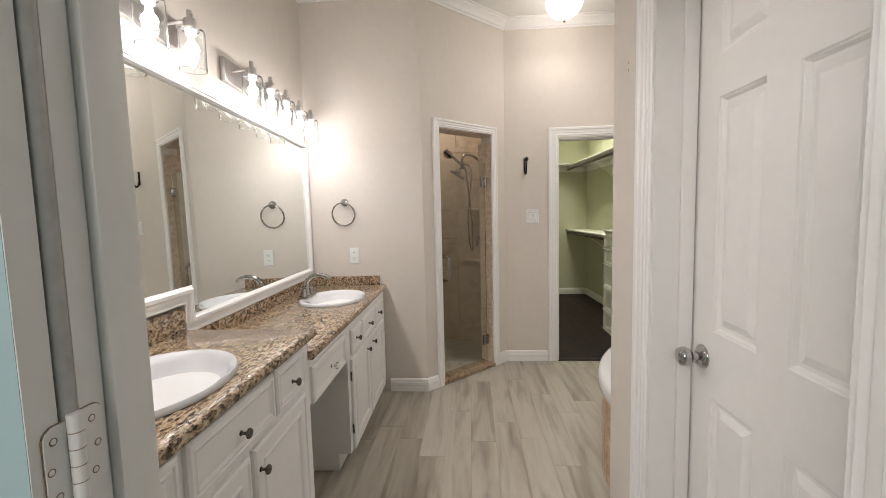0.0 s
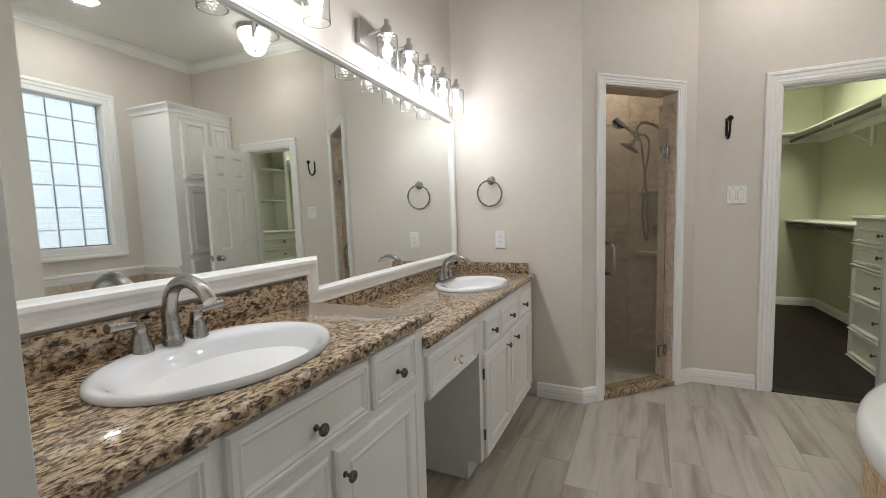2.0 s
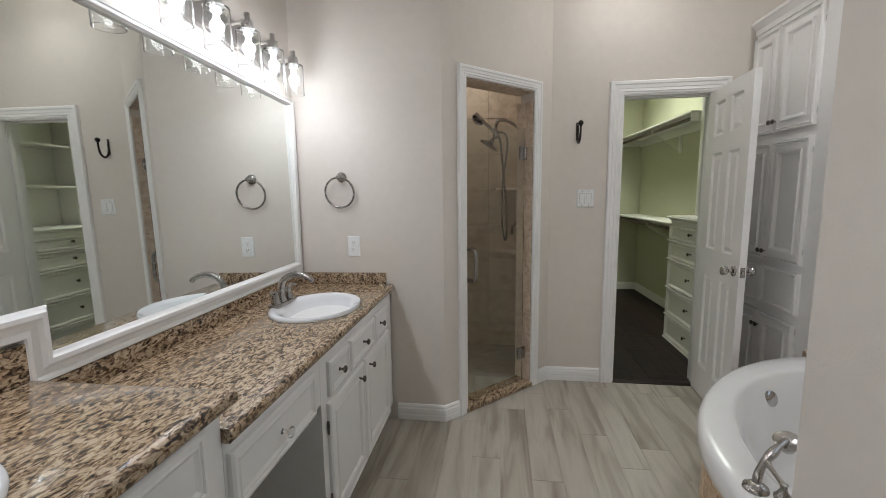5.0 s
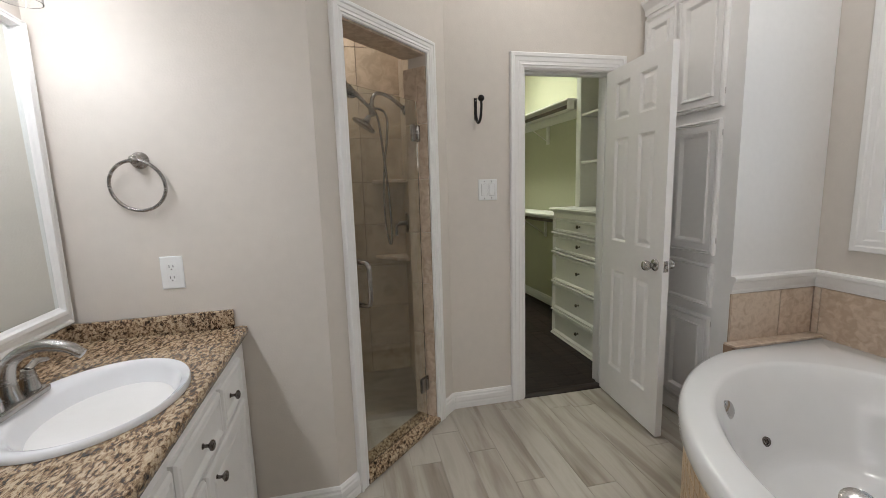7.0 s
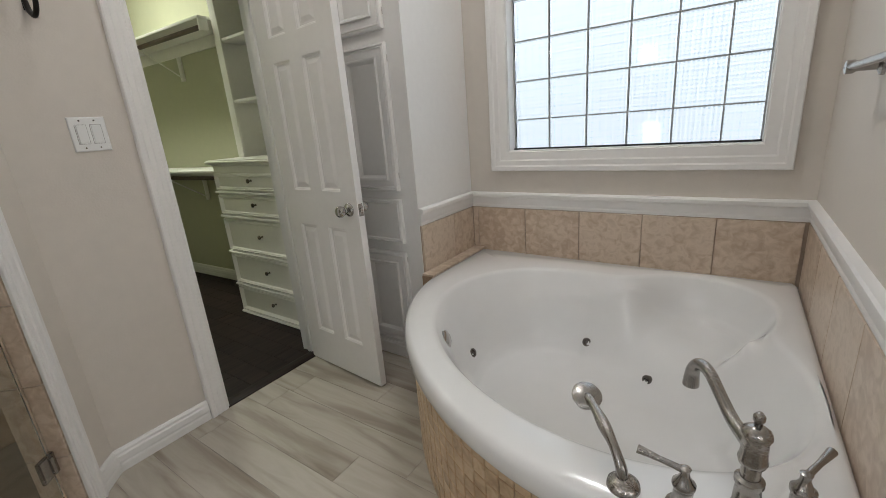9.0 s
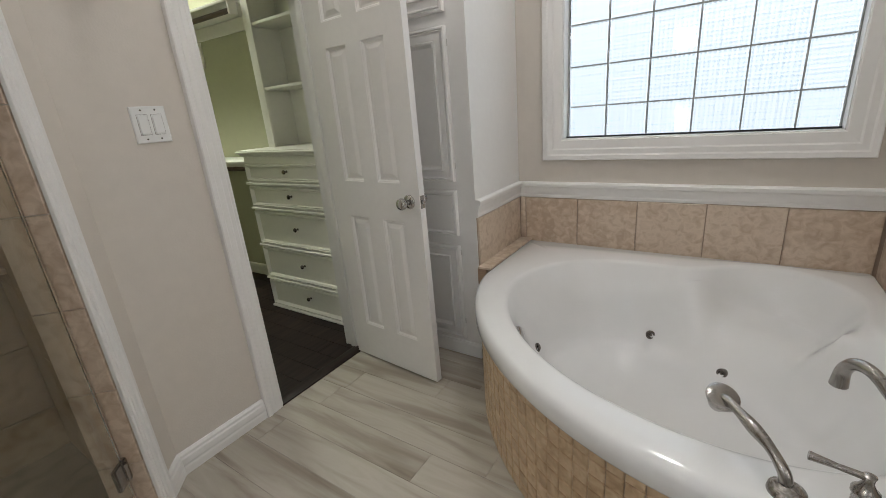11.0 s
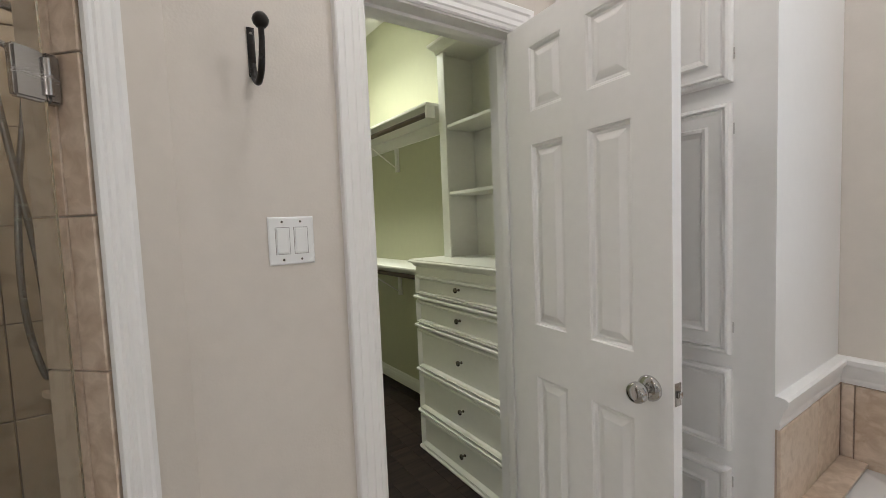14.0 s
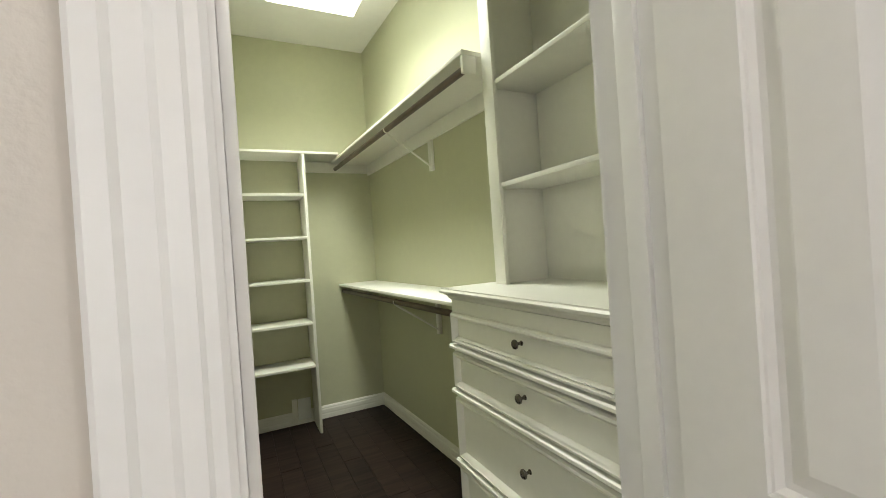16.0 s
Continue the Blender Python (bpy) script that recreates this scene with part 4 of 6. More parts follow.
def slab_hole(x0, x1, y0, y1, z0, z1, cx, cy, rx, ry, r=0.012, seg=56, round_corner=None):
    """Stone top with an oval cut-out and an eased front edge."""
    own = bmesh.new()
    n = seg
    outer = []
    hole = []
    for i in range(n):
        a = 2 * math.pi * i / n
        c, s = math.cos(a), math.sin(a)
        hole.append((cx + rx * c, cy + ry * s))
        t = min((x1 - cx) / c if c > 1e-9 else ((x0 - cx) / c if c < -1e-9 else 9e9), (y1 - cy) / s if s > 1e-9 else ((y0 - cy) / s if s < -1e-9 else 9e9))
        outer.append([cx + t * c, cy + t * s])
    for corner in ((x0, y0), (x1, y0), (x1, y1), (x0, y1)):
        k = min(range(n), key=lambda i: (outer[i][0] - corner[0]) ** 2 + (outer[i][1] - corner[1]) ** 2)
        outer[k] = list(corner)

    def inset(p, d):
        return (min(p[0], x1 - d), min(p[1], y1 - d) if round_corner == "hi" else p[1])
    rows = [([p for p in hole], z0), ([p for p in hole], z1), ([inset(p, r) for p in outer], z1), ([inset(p, r * 0.3) for p in outer], z1 - r * 0.3), (outer, z1 - r), (outer, z0 + r * 0.6), ([inset(p, r * 0.6) for p in outer], z0)]
    vr = [[own.verts.new((p[0], p[1], z)) for p in row] for row, z in rows]
    for a, b in zip(vr, vr[1:] + vr[:1]):
        for i in range(n):
            own.faces.new((a[i], b[i], b[(i + 1) % n], a[(i + 1) % n]))
    bmesh.ops.recalc_face_normals(own, faces=own.faces[:])
    return smooth(own, 50)


SK1, SK2 = (-0.785, 0.975), (-0.765, 2.575)
HT, LT = 0.956, 0.866
CT1 = thing("vanity_countertop", VAN @ Vector((-0.8, 1.0, 0.92)), "brown speckled polished granite countertop of the tall vanity", "countertop", "granite countertops")
part("slab", vanc(slab_hole(XW - 0.02, -0.512, YD + 0.022, 1.562, 0.919, HT, *SK1, 0.203, 0.258, round_corner="hi")), GRANITE, CT1)
part("backsplash", van(box(XW + 0.003, XW + 0.024, YD + 0.024, 1.560, HT + 0.0005, 1.052, 0.002)), GRANITE, CT1)
CT2 = thing("vanity_countertop", VAN @ Vector((-0.8, 2.5, 0.83)), "brown speckled polished granite countertop of the low vanity", "countertop", "granite countertops")
part("slab", vanc(slab_hole(XW - 0.02, -0.518, 1.539, LO1, 0.829, LT, *SK2, 0.190, 0.233)), GRANITE, CT2)
part("backsplash", van(box(XW + 0.003, XW + 0.024, 1.565, LO1 - 0.022, LT + 0.0005, 0.936, 0.002)), GRANITE, CT2)
part("backsplash", van(box(XW + 0.003, -0.535, LO1 - 0.021, LO1 - 0.0005, LT + 0.0005, 0.934, 0.003)), GRANITE, CT2)


def basin(name, cx, cy, zt, rx, ry, label):
    """Drop-in oval basin: rolled rim, bowl, overflow and drain."""
    b = thing(name, VAN @ Vector((cx, cy, zt)), label, "sink", "bathroom sinks")
    prof = [(1.0, 0.001), (1.005, 0.008), (0.99, 0.016), (0.955, 0.019), (0.915, 0.016), (0.885, 0.008), (0.862, -0.002), (0.83, -0.016), (0.78, -0.034), (0.71, -0.054), (0.62, -0.074), (0.51, -0.092), (0.38, -0.106), (0.24, -0.114), (0.10, -0.118)]
    own = bmesh.new()
    n = 56
    rows = []
    for k, (s, h) in enumerate(prof):
        # the ledge for the tap makes the bowl sit towards the front
        sh = 0.022 * max(0.0, min(1.0, (1.0 - s) / 0.13))
        rows.append([own.verts.new((cx + sh + (rx * s - (0.018 if s < 0.9 else 0)) * math.cos(2 * math.pi * i / n), cy + ry * s * math.sin(2 * math.pi * i / n), zt + h)) for i in range(n)])
    for a, c in zip(rows, rows[1:]):
        for i in range(n):
            own.faces.new((a[i], a[(i + 1) % n], c[(i + 1) % n], c[i]))
    own.faces.new(rows[-1])
    bmesh.ops.recalc_face_normals(own, faces=own.faces[:])
    for f in own.faces:
        if f.normal.z < -0.5:
            bmesh.ops.reverse_faces(own, faces=own.faces[:])
            break
    part("bowl", vanc(smooth(own, 60)), CHINA, b)
    part("drain", vanc(lathe([(0.0, 0.0), (0.024, 0.0), (0.022, 0.004), (0.016, 0.003), (0.0, 0.006)], pose(cx + 0.012, cy, zt - 0.1165))), NICKEL, b, "nickel pop-up drain")
    return b


basin("sink", *SK1, HT, 0.220, 0.278, "white oval china drop-in sink in the tall granite top")
basin("sink", *SK2, LT, 0.205, 0.250, "white oval china drop-in sink in the low granite top")

# widespread tap at the near sink
T1 = thing("faucet", VAN @ Vector((-0.985, 0.965, HT)), "brushed nickel widespread faucet with two lever handles", "faucet")
TZ = HT + 0.016
sp = spline([(-0.965, 0.965, TZ, 0.026), (-0.970, 0.965, TZ + 0.04, 0.021), (-0.970, 0.965, TZ + 0.095, 0.0185), (-0.948, 0.965, TZ + 0.145, 0.0175), (-0.895, 0.965, TZ + 0.166, 0.017), (-0.842, 0.965, TZ + 0.150, 0.0165), (-0.812, 0.965, TZ + 0.120, 0.017)], 5)
part("spout", vanc(tube([p[:3] for p in sp], [p[3] for p in sp], 16)), NICKEL, T1, "tall arched spout")
for sg in (-1, 1):
    hy = 0.965 + sg * 0.072
    part("handle_base", vanc(lathe([(0.0, 0), (0.028, 0.0), (0.027, 0.012), (0.019, 0.035), (0.015, 0.055), (0.017, 0.060), (0.013, 0.072), (0.0, 0.074)], pose(-0.975, hy, TZ - 0.002))), NICKEL, T1)
    part("lever", vanc(tube([(-0.975, hy, TZ + 0.066), (-0.97, hy + sg * 0.03, TZ + 0.072), (-0.962, hy + sg * 0.075, TZ + 0.076)], [0.0065, 0.010, 0.012])), NICKEL, T1)
# centre-set tap at the far sink
T2 = thing("faucet", VAN @ Vector((-0.95, 2.575, LT)), "brushed nickel centreset faucet with a curved flat spout", "faucet")
TZ = LT + 0.016
own = box(-0.965, -0.905, 2.485, 2.665, TZ - 0.002, TZ + 0.016, 0.006)
part("base_plate", vanc(own), NICKEL, T2)
sp = spline([(-0.935, 2.575, TZ + 0.01, 0.024), (-0.94, 2.575, TZ + 0.06, 0.018), (-0.925, 2.575, TZ + 0.115, 0.016), (-0.87, 2.575, TZ + 0.145, 0.015), (-0.81, 2.575, TZ + 0.138, 0.014), (-0.775, 2.575, TZ + 0.115, 0.012)], 5)
part("spout", vanc(tube([p[:3] for p in sp], [p[3] for p in sp], 14)), NICKEL, T2)
for sg in (-1, 1):
    hy = 2.575 + sg * 0.062
    part("handle_base", vanc(lathe([(0.0, 0), (0.022, 0.0), (0.018, 0.03), (0.014, 0.055), (0.0, 0.058)], pose(-0.935, hy, TZ + 0.014))), NICKEL, T2)
    part("lever", vanc(tube([(-0.935, hy, TZ + 0.066), (-0.935, hy + sg * 0.03, TZ + 0.078), (-0.925, hy + sg * 0.06, TZ + 0.072)], [0.009, 0.009, 0.006])), NICKEL, T2)

# ------------------------------------------------------------------ mirror with its stepped frame
MZ0, MZS = 0.938, 1.062
MY0, MYS, MY1 = YD + 0.004, 1.545, 3.125
MTOP0, MTOP1 = 2.005, 1.950      # the top rail drops a little along the wall
outline = [(MY0, MZS), (MYS, MZS), (MYS, MZ0), (MY1, MZ0), (MY1, MTOP1), (MY0, MTOP0)]
RAILS = (1.0, 1.0, 1.0, 0.72, 0.40, 0.3)     # width of each rail against the bottom one
MW = thing("wall_mirror", VAN @ Vector((XW + 0.003, 1.75, 1.0)), "large vanity mirror in a stepped white moulded frame", "mirror")
M_M = VAN @ axes((XW + 0.003, 0, 0), (0, 1, 0), (0, 0, 1))
FRAME = [(0.0, 0.0), (0.0, 0.020), (0.004, 0.025), (0.012, 0.024), (0.018, 0.019), (0.034, 0.021), (0.044, 0.028), (0.056, 0.027), (0.062, 0.018), (0.068, 0.014), (0.070, 0.012), (0.070, 0.001)]


def inset_frame(pts, d, scales):
    """Closed outline moved inwards, each side by d times its own scale."""
    lines = []
    n = len(pts)
    for i in range(n):
        p, q = Vector(pts[i]), Vector(pts[(i + 1) % n])
        t = (q - p).normalized()
        lines.append((p + Vector((-t.y, t.x)) * d * scales[i], t))
    out = []
    for i in range(n):
        (p, t), (q, w) = lines[i - 1], lines[i]
        k = ((q.x - p.x) * w.y - (q.y - p.y) * w.x) / (t.x * w.y - t.y * w.x)
        out.append(p + t * k)
    return out


own = bmesh.new()
rows = [[own.verts.new((p.x, p.y, h)) for p in inset_frame(outline, d, RAILS)] for d, h in FRAME]
for a, b in zip(rows, rows[1:]):
    for i in range(len(outline)):
        k = (i + 1) % len(outline)
        own.faces.new((a[i], a[k], b[k], b[i]))
bmesh.ops.recalc_face_normals(own, faces=own.faces[:])
own.transform(M_M)
part("mirror_frame", own, WHITE, MW, "white moulded mirror frame")
own = bmesh.new()
# the glass leans back by under half a degree
own.faces.new([own.verts.new((p.x, p.y, 0.0075 - (p.y - 1.45) * 0.0075)) for p in inset_frame(outline, 0.066, RAILS)])
own.transform(M_M)
part("mirror_glass", own, MIRROR, MW, "clear silvered mirror glass")

# ------------------------------------------------------------------ vanity lights
def vanity_light(ys):
    yc = sum(ys) / 5
    half = (ys[-1] - ys[0]) / 2 + 0.07
    v = thing("vanity_light", VAN @ Vector((XW, yc, 2.15)), "brushed nickel bar light with five clear glass shades, lit", "wall lamp", "vanity lights")
    own = box(XW + 0.0025, XW + 0.030, yc - half, yc + half, 2.098, 2.212, 0.003)
    for p in own.verts:
        p.co.z += bar_drop(p.co.y)
    part("back_plate", van(own), PLATE, v)
    for y in ys:
        z = bar_drop(y)
        part("arm", van(tube([(XW + 0.028, y, 2.162 + z), (XW + 0.09, y, 2.170 + z), (BULB_X, y, 2.172 + z)], 0.0068, 10)), FIXTURE, v)
        part("socket_cap", van(lathe([(0.0, 0.066), (0.011, 0.066), (0.012, 0.064), (0.012, 0.036), (0.014, 0.034), (0.0235, 0.033), (0.0245, 0.030), (0.0245, 0.002), (0.033, 0.0), (0.033, -0.005), (0.0, -0.005)], pose(BULB_X, y, 2.142 + z), 20)), FIXTURE, v)
        part("socket", van(lathe([(0.0, 0.0), (0.021, 0.0), (0.021, -0.016), (0.017, -0.022), (0.0, -0.022)], pose(BULB_X, y, 2.1365 + z), 18)), PLASTIC, v, "white lamp socket")
        s = part("shade", van(lathe([(0.030, 0.0), (0.046, -0.001), (0.0490, -0.004), (0.0495, -0.007), (0.0495, -0.009), (0.0495, -0.152), (0.0465, -0.152), (0.0465, -0.010), (0.0465, -0.008), (0.030, -0.005), (0.030, 0.0)], pose(BULB_X, y, 2.136 + z), 32, cap=False)), SHADE_GLASS, v, "clear glass cylinder shade")
        s.visible_shadow = False
        b = part("bulb", van(lathe([(0.0, 0.0), (0.010, -0.002), (0.011, -0.018), (0.014, -0.032), (0.0165, -0.055), (0.014, -0.080), (0.007, -0.094), (0.0, -0.098)], pose(BULB_X, y, 2.116 + z), 16)), BULB, v, "glowing clear bulb")
        b.visible_shadow = False


vanity_light(BULBS_NEAR)
vanity_light(BULBS_FAR)

# ------------------------------------------------------------------ small wall fittings
def outlet(m):
    o = thing("wall_outlet", m, "white duplex electrical outlet on the beige wall", "outlet")
    local("cover_plate", rings(-0.0385, 0.0385, -0.062, 0.062, [(0, 0), (0, 0.003), (0.003, 0.006), (0.006, 0.0065)]), PLASTIC, o)
    for v in (-0.021, 0.021):
        local("receptacle", rings(-0.017, 0.017, v - 0.0145, v + 0.0145, [(0, 0.006), (0, 0.008), (0.003, 0.0085)]), PLASTIC, o)
        for u in (-0.0065, 0.0065):
            local("slot", box(u - 0.0012, u + 0.0012, v - 0.001, v + 0.008, 0.0083, 0.0092), DARK, o)
        local("slot", lathe([(0.0, 0.0), (0.0025, 0.0), (0.0025, 0.0008), (0.0, 0.0008)], Matrix.Translation((0, v - 0.008, 0.0084)), 10), DARK, o)
    local("screw", lathe([(0.0, 0.0), (0.003, 0.0), (0.002, 0.0012), (0.0, 0.0012)], Matrix.Translation((0, 0, 0.0064)), 10), PLASTIC, o)
    return o


outlet(axes((-0.782, YA - 0.0005, 1.094), (1, 0, 0), (0, 0, 1)))
sw = thing("light_switch", axes((0.694, YC - 0.0005, 1.360), (1, 0, 0), (0, 0, 1)), "white double rocker light switch on the beige wall", "light switch")
local("cover_plate", rings(-0.0575, 0.0575, -0.062, 0.062, [(0, 0), (0, 0.003), (0.003, 0.006), (0.006, 0.0065)]), PLASTIC, sw)
for u in (-0.023, 0.023):
    local("rocker", merge(rings(u - 0.0168, u + 0.0168, -0.0338, 0.0338, [(0, 0.0064), (0.0, 0.0078), (0.0012, 0.0075)]), rings(u - 0.0145, u + 0.0145, -0.0315, 0.0315, [(0, 0.0074), (0, 0.010), (0.002, 0.011)])), PLASTIC, sw)
    # shade of the gap round the rocker, coloured as a grey-brown border
    local("rocker_gap_shade", rings(u - 0.0179, u + 0.0179, -0.0349, 0.0349, [(0, 0.0062), (0.0, 0.0069), (0.0010, 0.0069)]), mat("rocker_shadow_gap", (0.22, 0.20, 0.18), 0.7), sw, "grey-brown border for the shade in the gap round the rocker")
    for v in (-0.049, 0.049):
        local("screw", lathe([(0.0, 0.0), (0.0032, 0.0), (0.0025, 0.0012), (0.0, 0.0012)], Matrix.Translation((u, v, 0.0064)), 10), PEWTER, sw)
tr = thing("towel_ring", (-0.842, YA - 0.001, 1.515), "brushed nickel towel ring on the beige wall", "towel ring")
part("post", lathe([(0.0, 0.0), (0.030, 0.0), (0.030, 0.006), (0.022, 0.012), (0.014, 0.018), (0.012, 0.045), (0.015, 0.055), (0.010, 0.062), (0.0, 0.063)], axes((-0.842, YA - 0.0005, 1.508), (1, 0, 0), (0, 0, 1))), NICKEL, tr)
part("ring", tube([(-0.846 + 0.088 * math.sin(2 * math.pi * i / 40), YA - 0.046 + 0.012 * (1 - math.cos(2 * math.pi * i / 40)), 1.418 + 0.088 * math.cos(2 * math.pi * i / 40)) for i in range(40)], 0.0062, 10, closed=True), NICKEL, tr)
hk = thing("wall_hook", (0.628, YC - 0.001, 1.81), "black wrought iron robe hook on the beige wall", "hook")
own = box(0.618, 0.636, YC - 0.005, YC - 0.0005, 1.765, 1.885, 0.002)
part("plate", own, BRONZE, hk)
h1 = spline([(0.627, YC - 0.004, 1.795, 0.0085), (0.628, YC - 0.018, 1.760, 0.0085), (0.630, YC - 0.048, 1.742, 0.008), (0.632, YC - 0.080, 1.766, 0.008), (0.634, YC - 0.090, 1.82, 0.007), (0.634, YC - 0.090, 1.856, 0.007)], 5)
part("prong", tube([p[:3] for p in h1], [p[3] for p in h1], 10), BRONZE, hk)
part("ball_end", lathe([(0.0, -0.019), (0.010, -0.016), (0.016, -0.009), (0.019, 0.0), (0.016, 0.009), (0.010, 0.016), (0.0, 0.019)], pose(0.634, YC - 0.090, 1.868), 16), BRONZE, hk)
for z in (1.79, 1.87):
    part("screw", lathe([(0.0, 0.0), (0.004, 0.0), (0.003, 0.002), (0.0, 0.002)], axes((0.627, YC - 0.005, z), (1, 0, 0), (0, 0, 1)), 10), NICKEL, hk)

# ------------------------------------------------------------------ ceiling lamps
dl = thing("ceiling_light", (0.89, 3.41, CEIL), "lit frosted glass dome ceiling light with nickel trim", "ceiling lamp")
part("canopy", lathe([(0.0, 0.0), (0.150, 0.0), (0.150, -0.022), (0.140, -0.034), (0.0, -0.034)], pose(0.89, 3.41, CEIL - 0.001), 36), NICKEL, dl)
dm = part("dome", lathe([(0.140, -0.034), (0.144, -0.056), (0.134, -0.106), (0.104, -0.152), (0.057, -0.182), (0.0, -0.192)], pose(0.89, 3.41, CEIL - 0.001), 36, cap=False), FROST, dl, "frosted glass bowl, glowing")
dm.visible_shadow = False
part("finial", lathe([(0.0, -0.188), (0.012, -0.190), (0.010, -0.200), (0.013, -0.208), (0.006, -0.218), (0.0, -0.220)], pose(0.89, 3.41, CEIL - 0.001), 14), NICKEL, dl)
rl = thing("recessed_light", (1.655, 2.465, CEIL), "lit recessed ceiling can light with white trim", "ceiling lamp")
part("trim_ring", lathe([(0.072, 0.0), (0.100, 0.0), (0.098, -0.005), (0.074, -0.007), (0.072, 0.0)], pose(1.655, 2.465, CEIL - 0.0005), 32, cap=False), PLASTIC, rl)
part("lens", lathe([(0.0, 0.0), (0.073, 0.0), (0.072, -0.0025), (0.0, -0.003)], pose(1.655, 2.465, CEIL - 0.0005), 32), glow("recessed_glow", (1.0, 0.96, 0.9), 6.0), rl)

# ------------------------------------------------------------------ tall linen cabinet
LX, LY0, LY1, LZ = 1.735, 3.122, YC - 0.002, 2.40
LC = thing("linen_cabinet", (2.0, 3.48, 0), "tall built-in white linen cabinet with panelled doors", "cabinet")
part("carcass", box(LX, XE - 0.002, LY0, LY1, 0.0, LZ), WHITE, LC)
own = sweep([(LX, LY1), (LX, LY0), (XE - 0.002, LY0)], [(0.0, -0.02), (-0.010, -0.018), (-0.014, 0.010), (-0.034, 0.040), (-0.040, 0.045), (-0.042, 0.062), (0.0, 0.064)], Matrix.Translation((0, 0, LZ)))
part("crown", own, WHITE, LC)
part("top", box(LX + 0.001, XE - 0.003, LY0 + 0.001, LY1 - 0.001, LZ + 0.001, LZ + 0.06), WHITE, LC)
own = sweep([(LX, LY1), (LX, 3.128)], [(0.0, 0.0), (-0.012, 0.0), (-0.012, 0.070), (-0.006, 0.082), (0.0, 0.084)])
part("plinth", own, WHITE, LC)
M_L = axes((LX, 0, 0), (0, -1, 0), (0, 0, 1))
DOORL = [(0.0, 0.0), (0.0, 0.014), (0.004, 0.022), (0.010, 0.024), (0.014, 0.015), (0.019, 0.022), (0.027, 0.016), (0.056, 0.016), (0.060, 0.027), (0.069, 0.025), (0.081, 0.008), (0.090, 0.008)]
for a, b, kn in ((-3.545, -3.222, -3.53), (-3.815, -3.556, -3.57)):
    for z0, z1, kz in ((1.742, 2.355, 1.805), (0.985, 1.686, 1.033), (0.110, 0.652, 0.565)):
        front(LC, "door", M_L, a, b, z0, z1, DOORL, WHITE, (kn, kz, 0))
    front(LC, "drawer_front", M_L, a, b, 0.705, 0.942, DOORL[:8] + [(0.034, 0.010)], WHITE, None)
for z in (0.2, 0.6, 1.05, 1.6, 1.8, 2.25):
    part("hinge", tube([(LX - 0.008, 3.217, z), (LX - 0.008, 3.217, z + 0.03)], 0.0022, 8), FIXTURE, LC)

# ------------------------------------------------------------------ window of glass blocks
WN = tagged(new("window_1"), "square window of patterned glass blocks in white trim", "window", kind="structure")
M_WIN = axes((XE, 0, 0), (0, -1, 0), (0, 0, 1))
part("window_casing", sweep([(-WY1, WZ0), (-WY0, WZ0), (-WY0, WZ1), (-WY1, WZ1)], [(-d, h) for d, h in [(-0.004, 0.0), (-0.004, 0.012), (0.0, 0.016), (0.040, 0.018), (0.048, 0.022), (0.070, 0.022), (0.078, 0.027), (0.098, 0.027), (0.102, 0.022), (0.104, 0.0)]], M_WIN, True), WHITE, WN)
own = bmesh.new()
for y0, y1, z0, z1 in ((WY0, WY0 + 0.008, WZ0, WZ1), (WY1 - 0.008, WY1, WZ0, WZ1), (WY0 + 0.008, WY1 - 0.008, WZ0, WZ0 + 0.008), (WY0 + 0.008, WY1 - 0.008, WZ1 - 0.008, WZ1)):
    box(XE - 0.003, XE + TW, y0, y1, z0, z1, bm=own)
part("window_reveal", own, WHITE, WN)
part("window_gasket", box(XE + 0.05, XE + 0.064, WY0 + 0.009, WY1 - 0.009, WZ0 + 0.0085, WZ0 + 0.016), DARK, WN, "thin dark line of sealant")
NB = 6
bgap = 0.006
COLS = [WY0 + 0.012] + [2.854 - 0.195 * i for i in range(NB)][::-1]
ROWS = [WZ0 + 0.009] + [1.287 + 0.1985 * i for i in range(6)] + [WZ1 - 0.009]
pu, pv = 0.195, 0.1985
own = bmesh.new()
for y in COLS:
    box(XE + 0.068, XE + 0.082, y - bgap / 2, y + bgap / 2, WZ0 + 0.0085, WZ1 - 0.0085, bm=own)
for z in ROWS:
    for y, y2 in zip(COLS, COLS[1:]):
        box(XE + 0.0682, XE + 0.0818, y + bgap / 2 + 0.0002, y2 - bgap / 2 - 0.0002, max(z - bgap / 2, WZ0 + 0.0086), min(z + bgap / 2, WZ1 - 0.0086), bm=own)
part("window_mortar", own, mat("block_mortar", (0.36, 0.37, 0.36), 0.8), WN, "grey joints between the glass blocks")


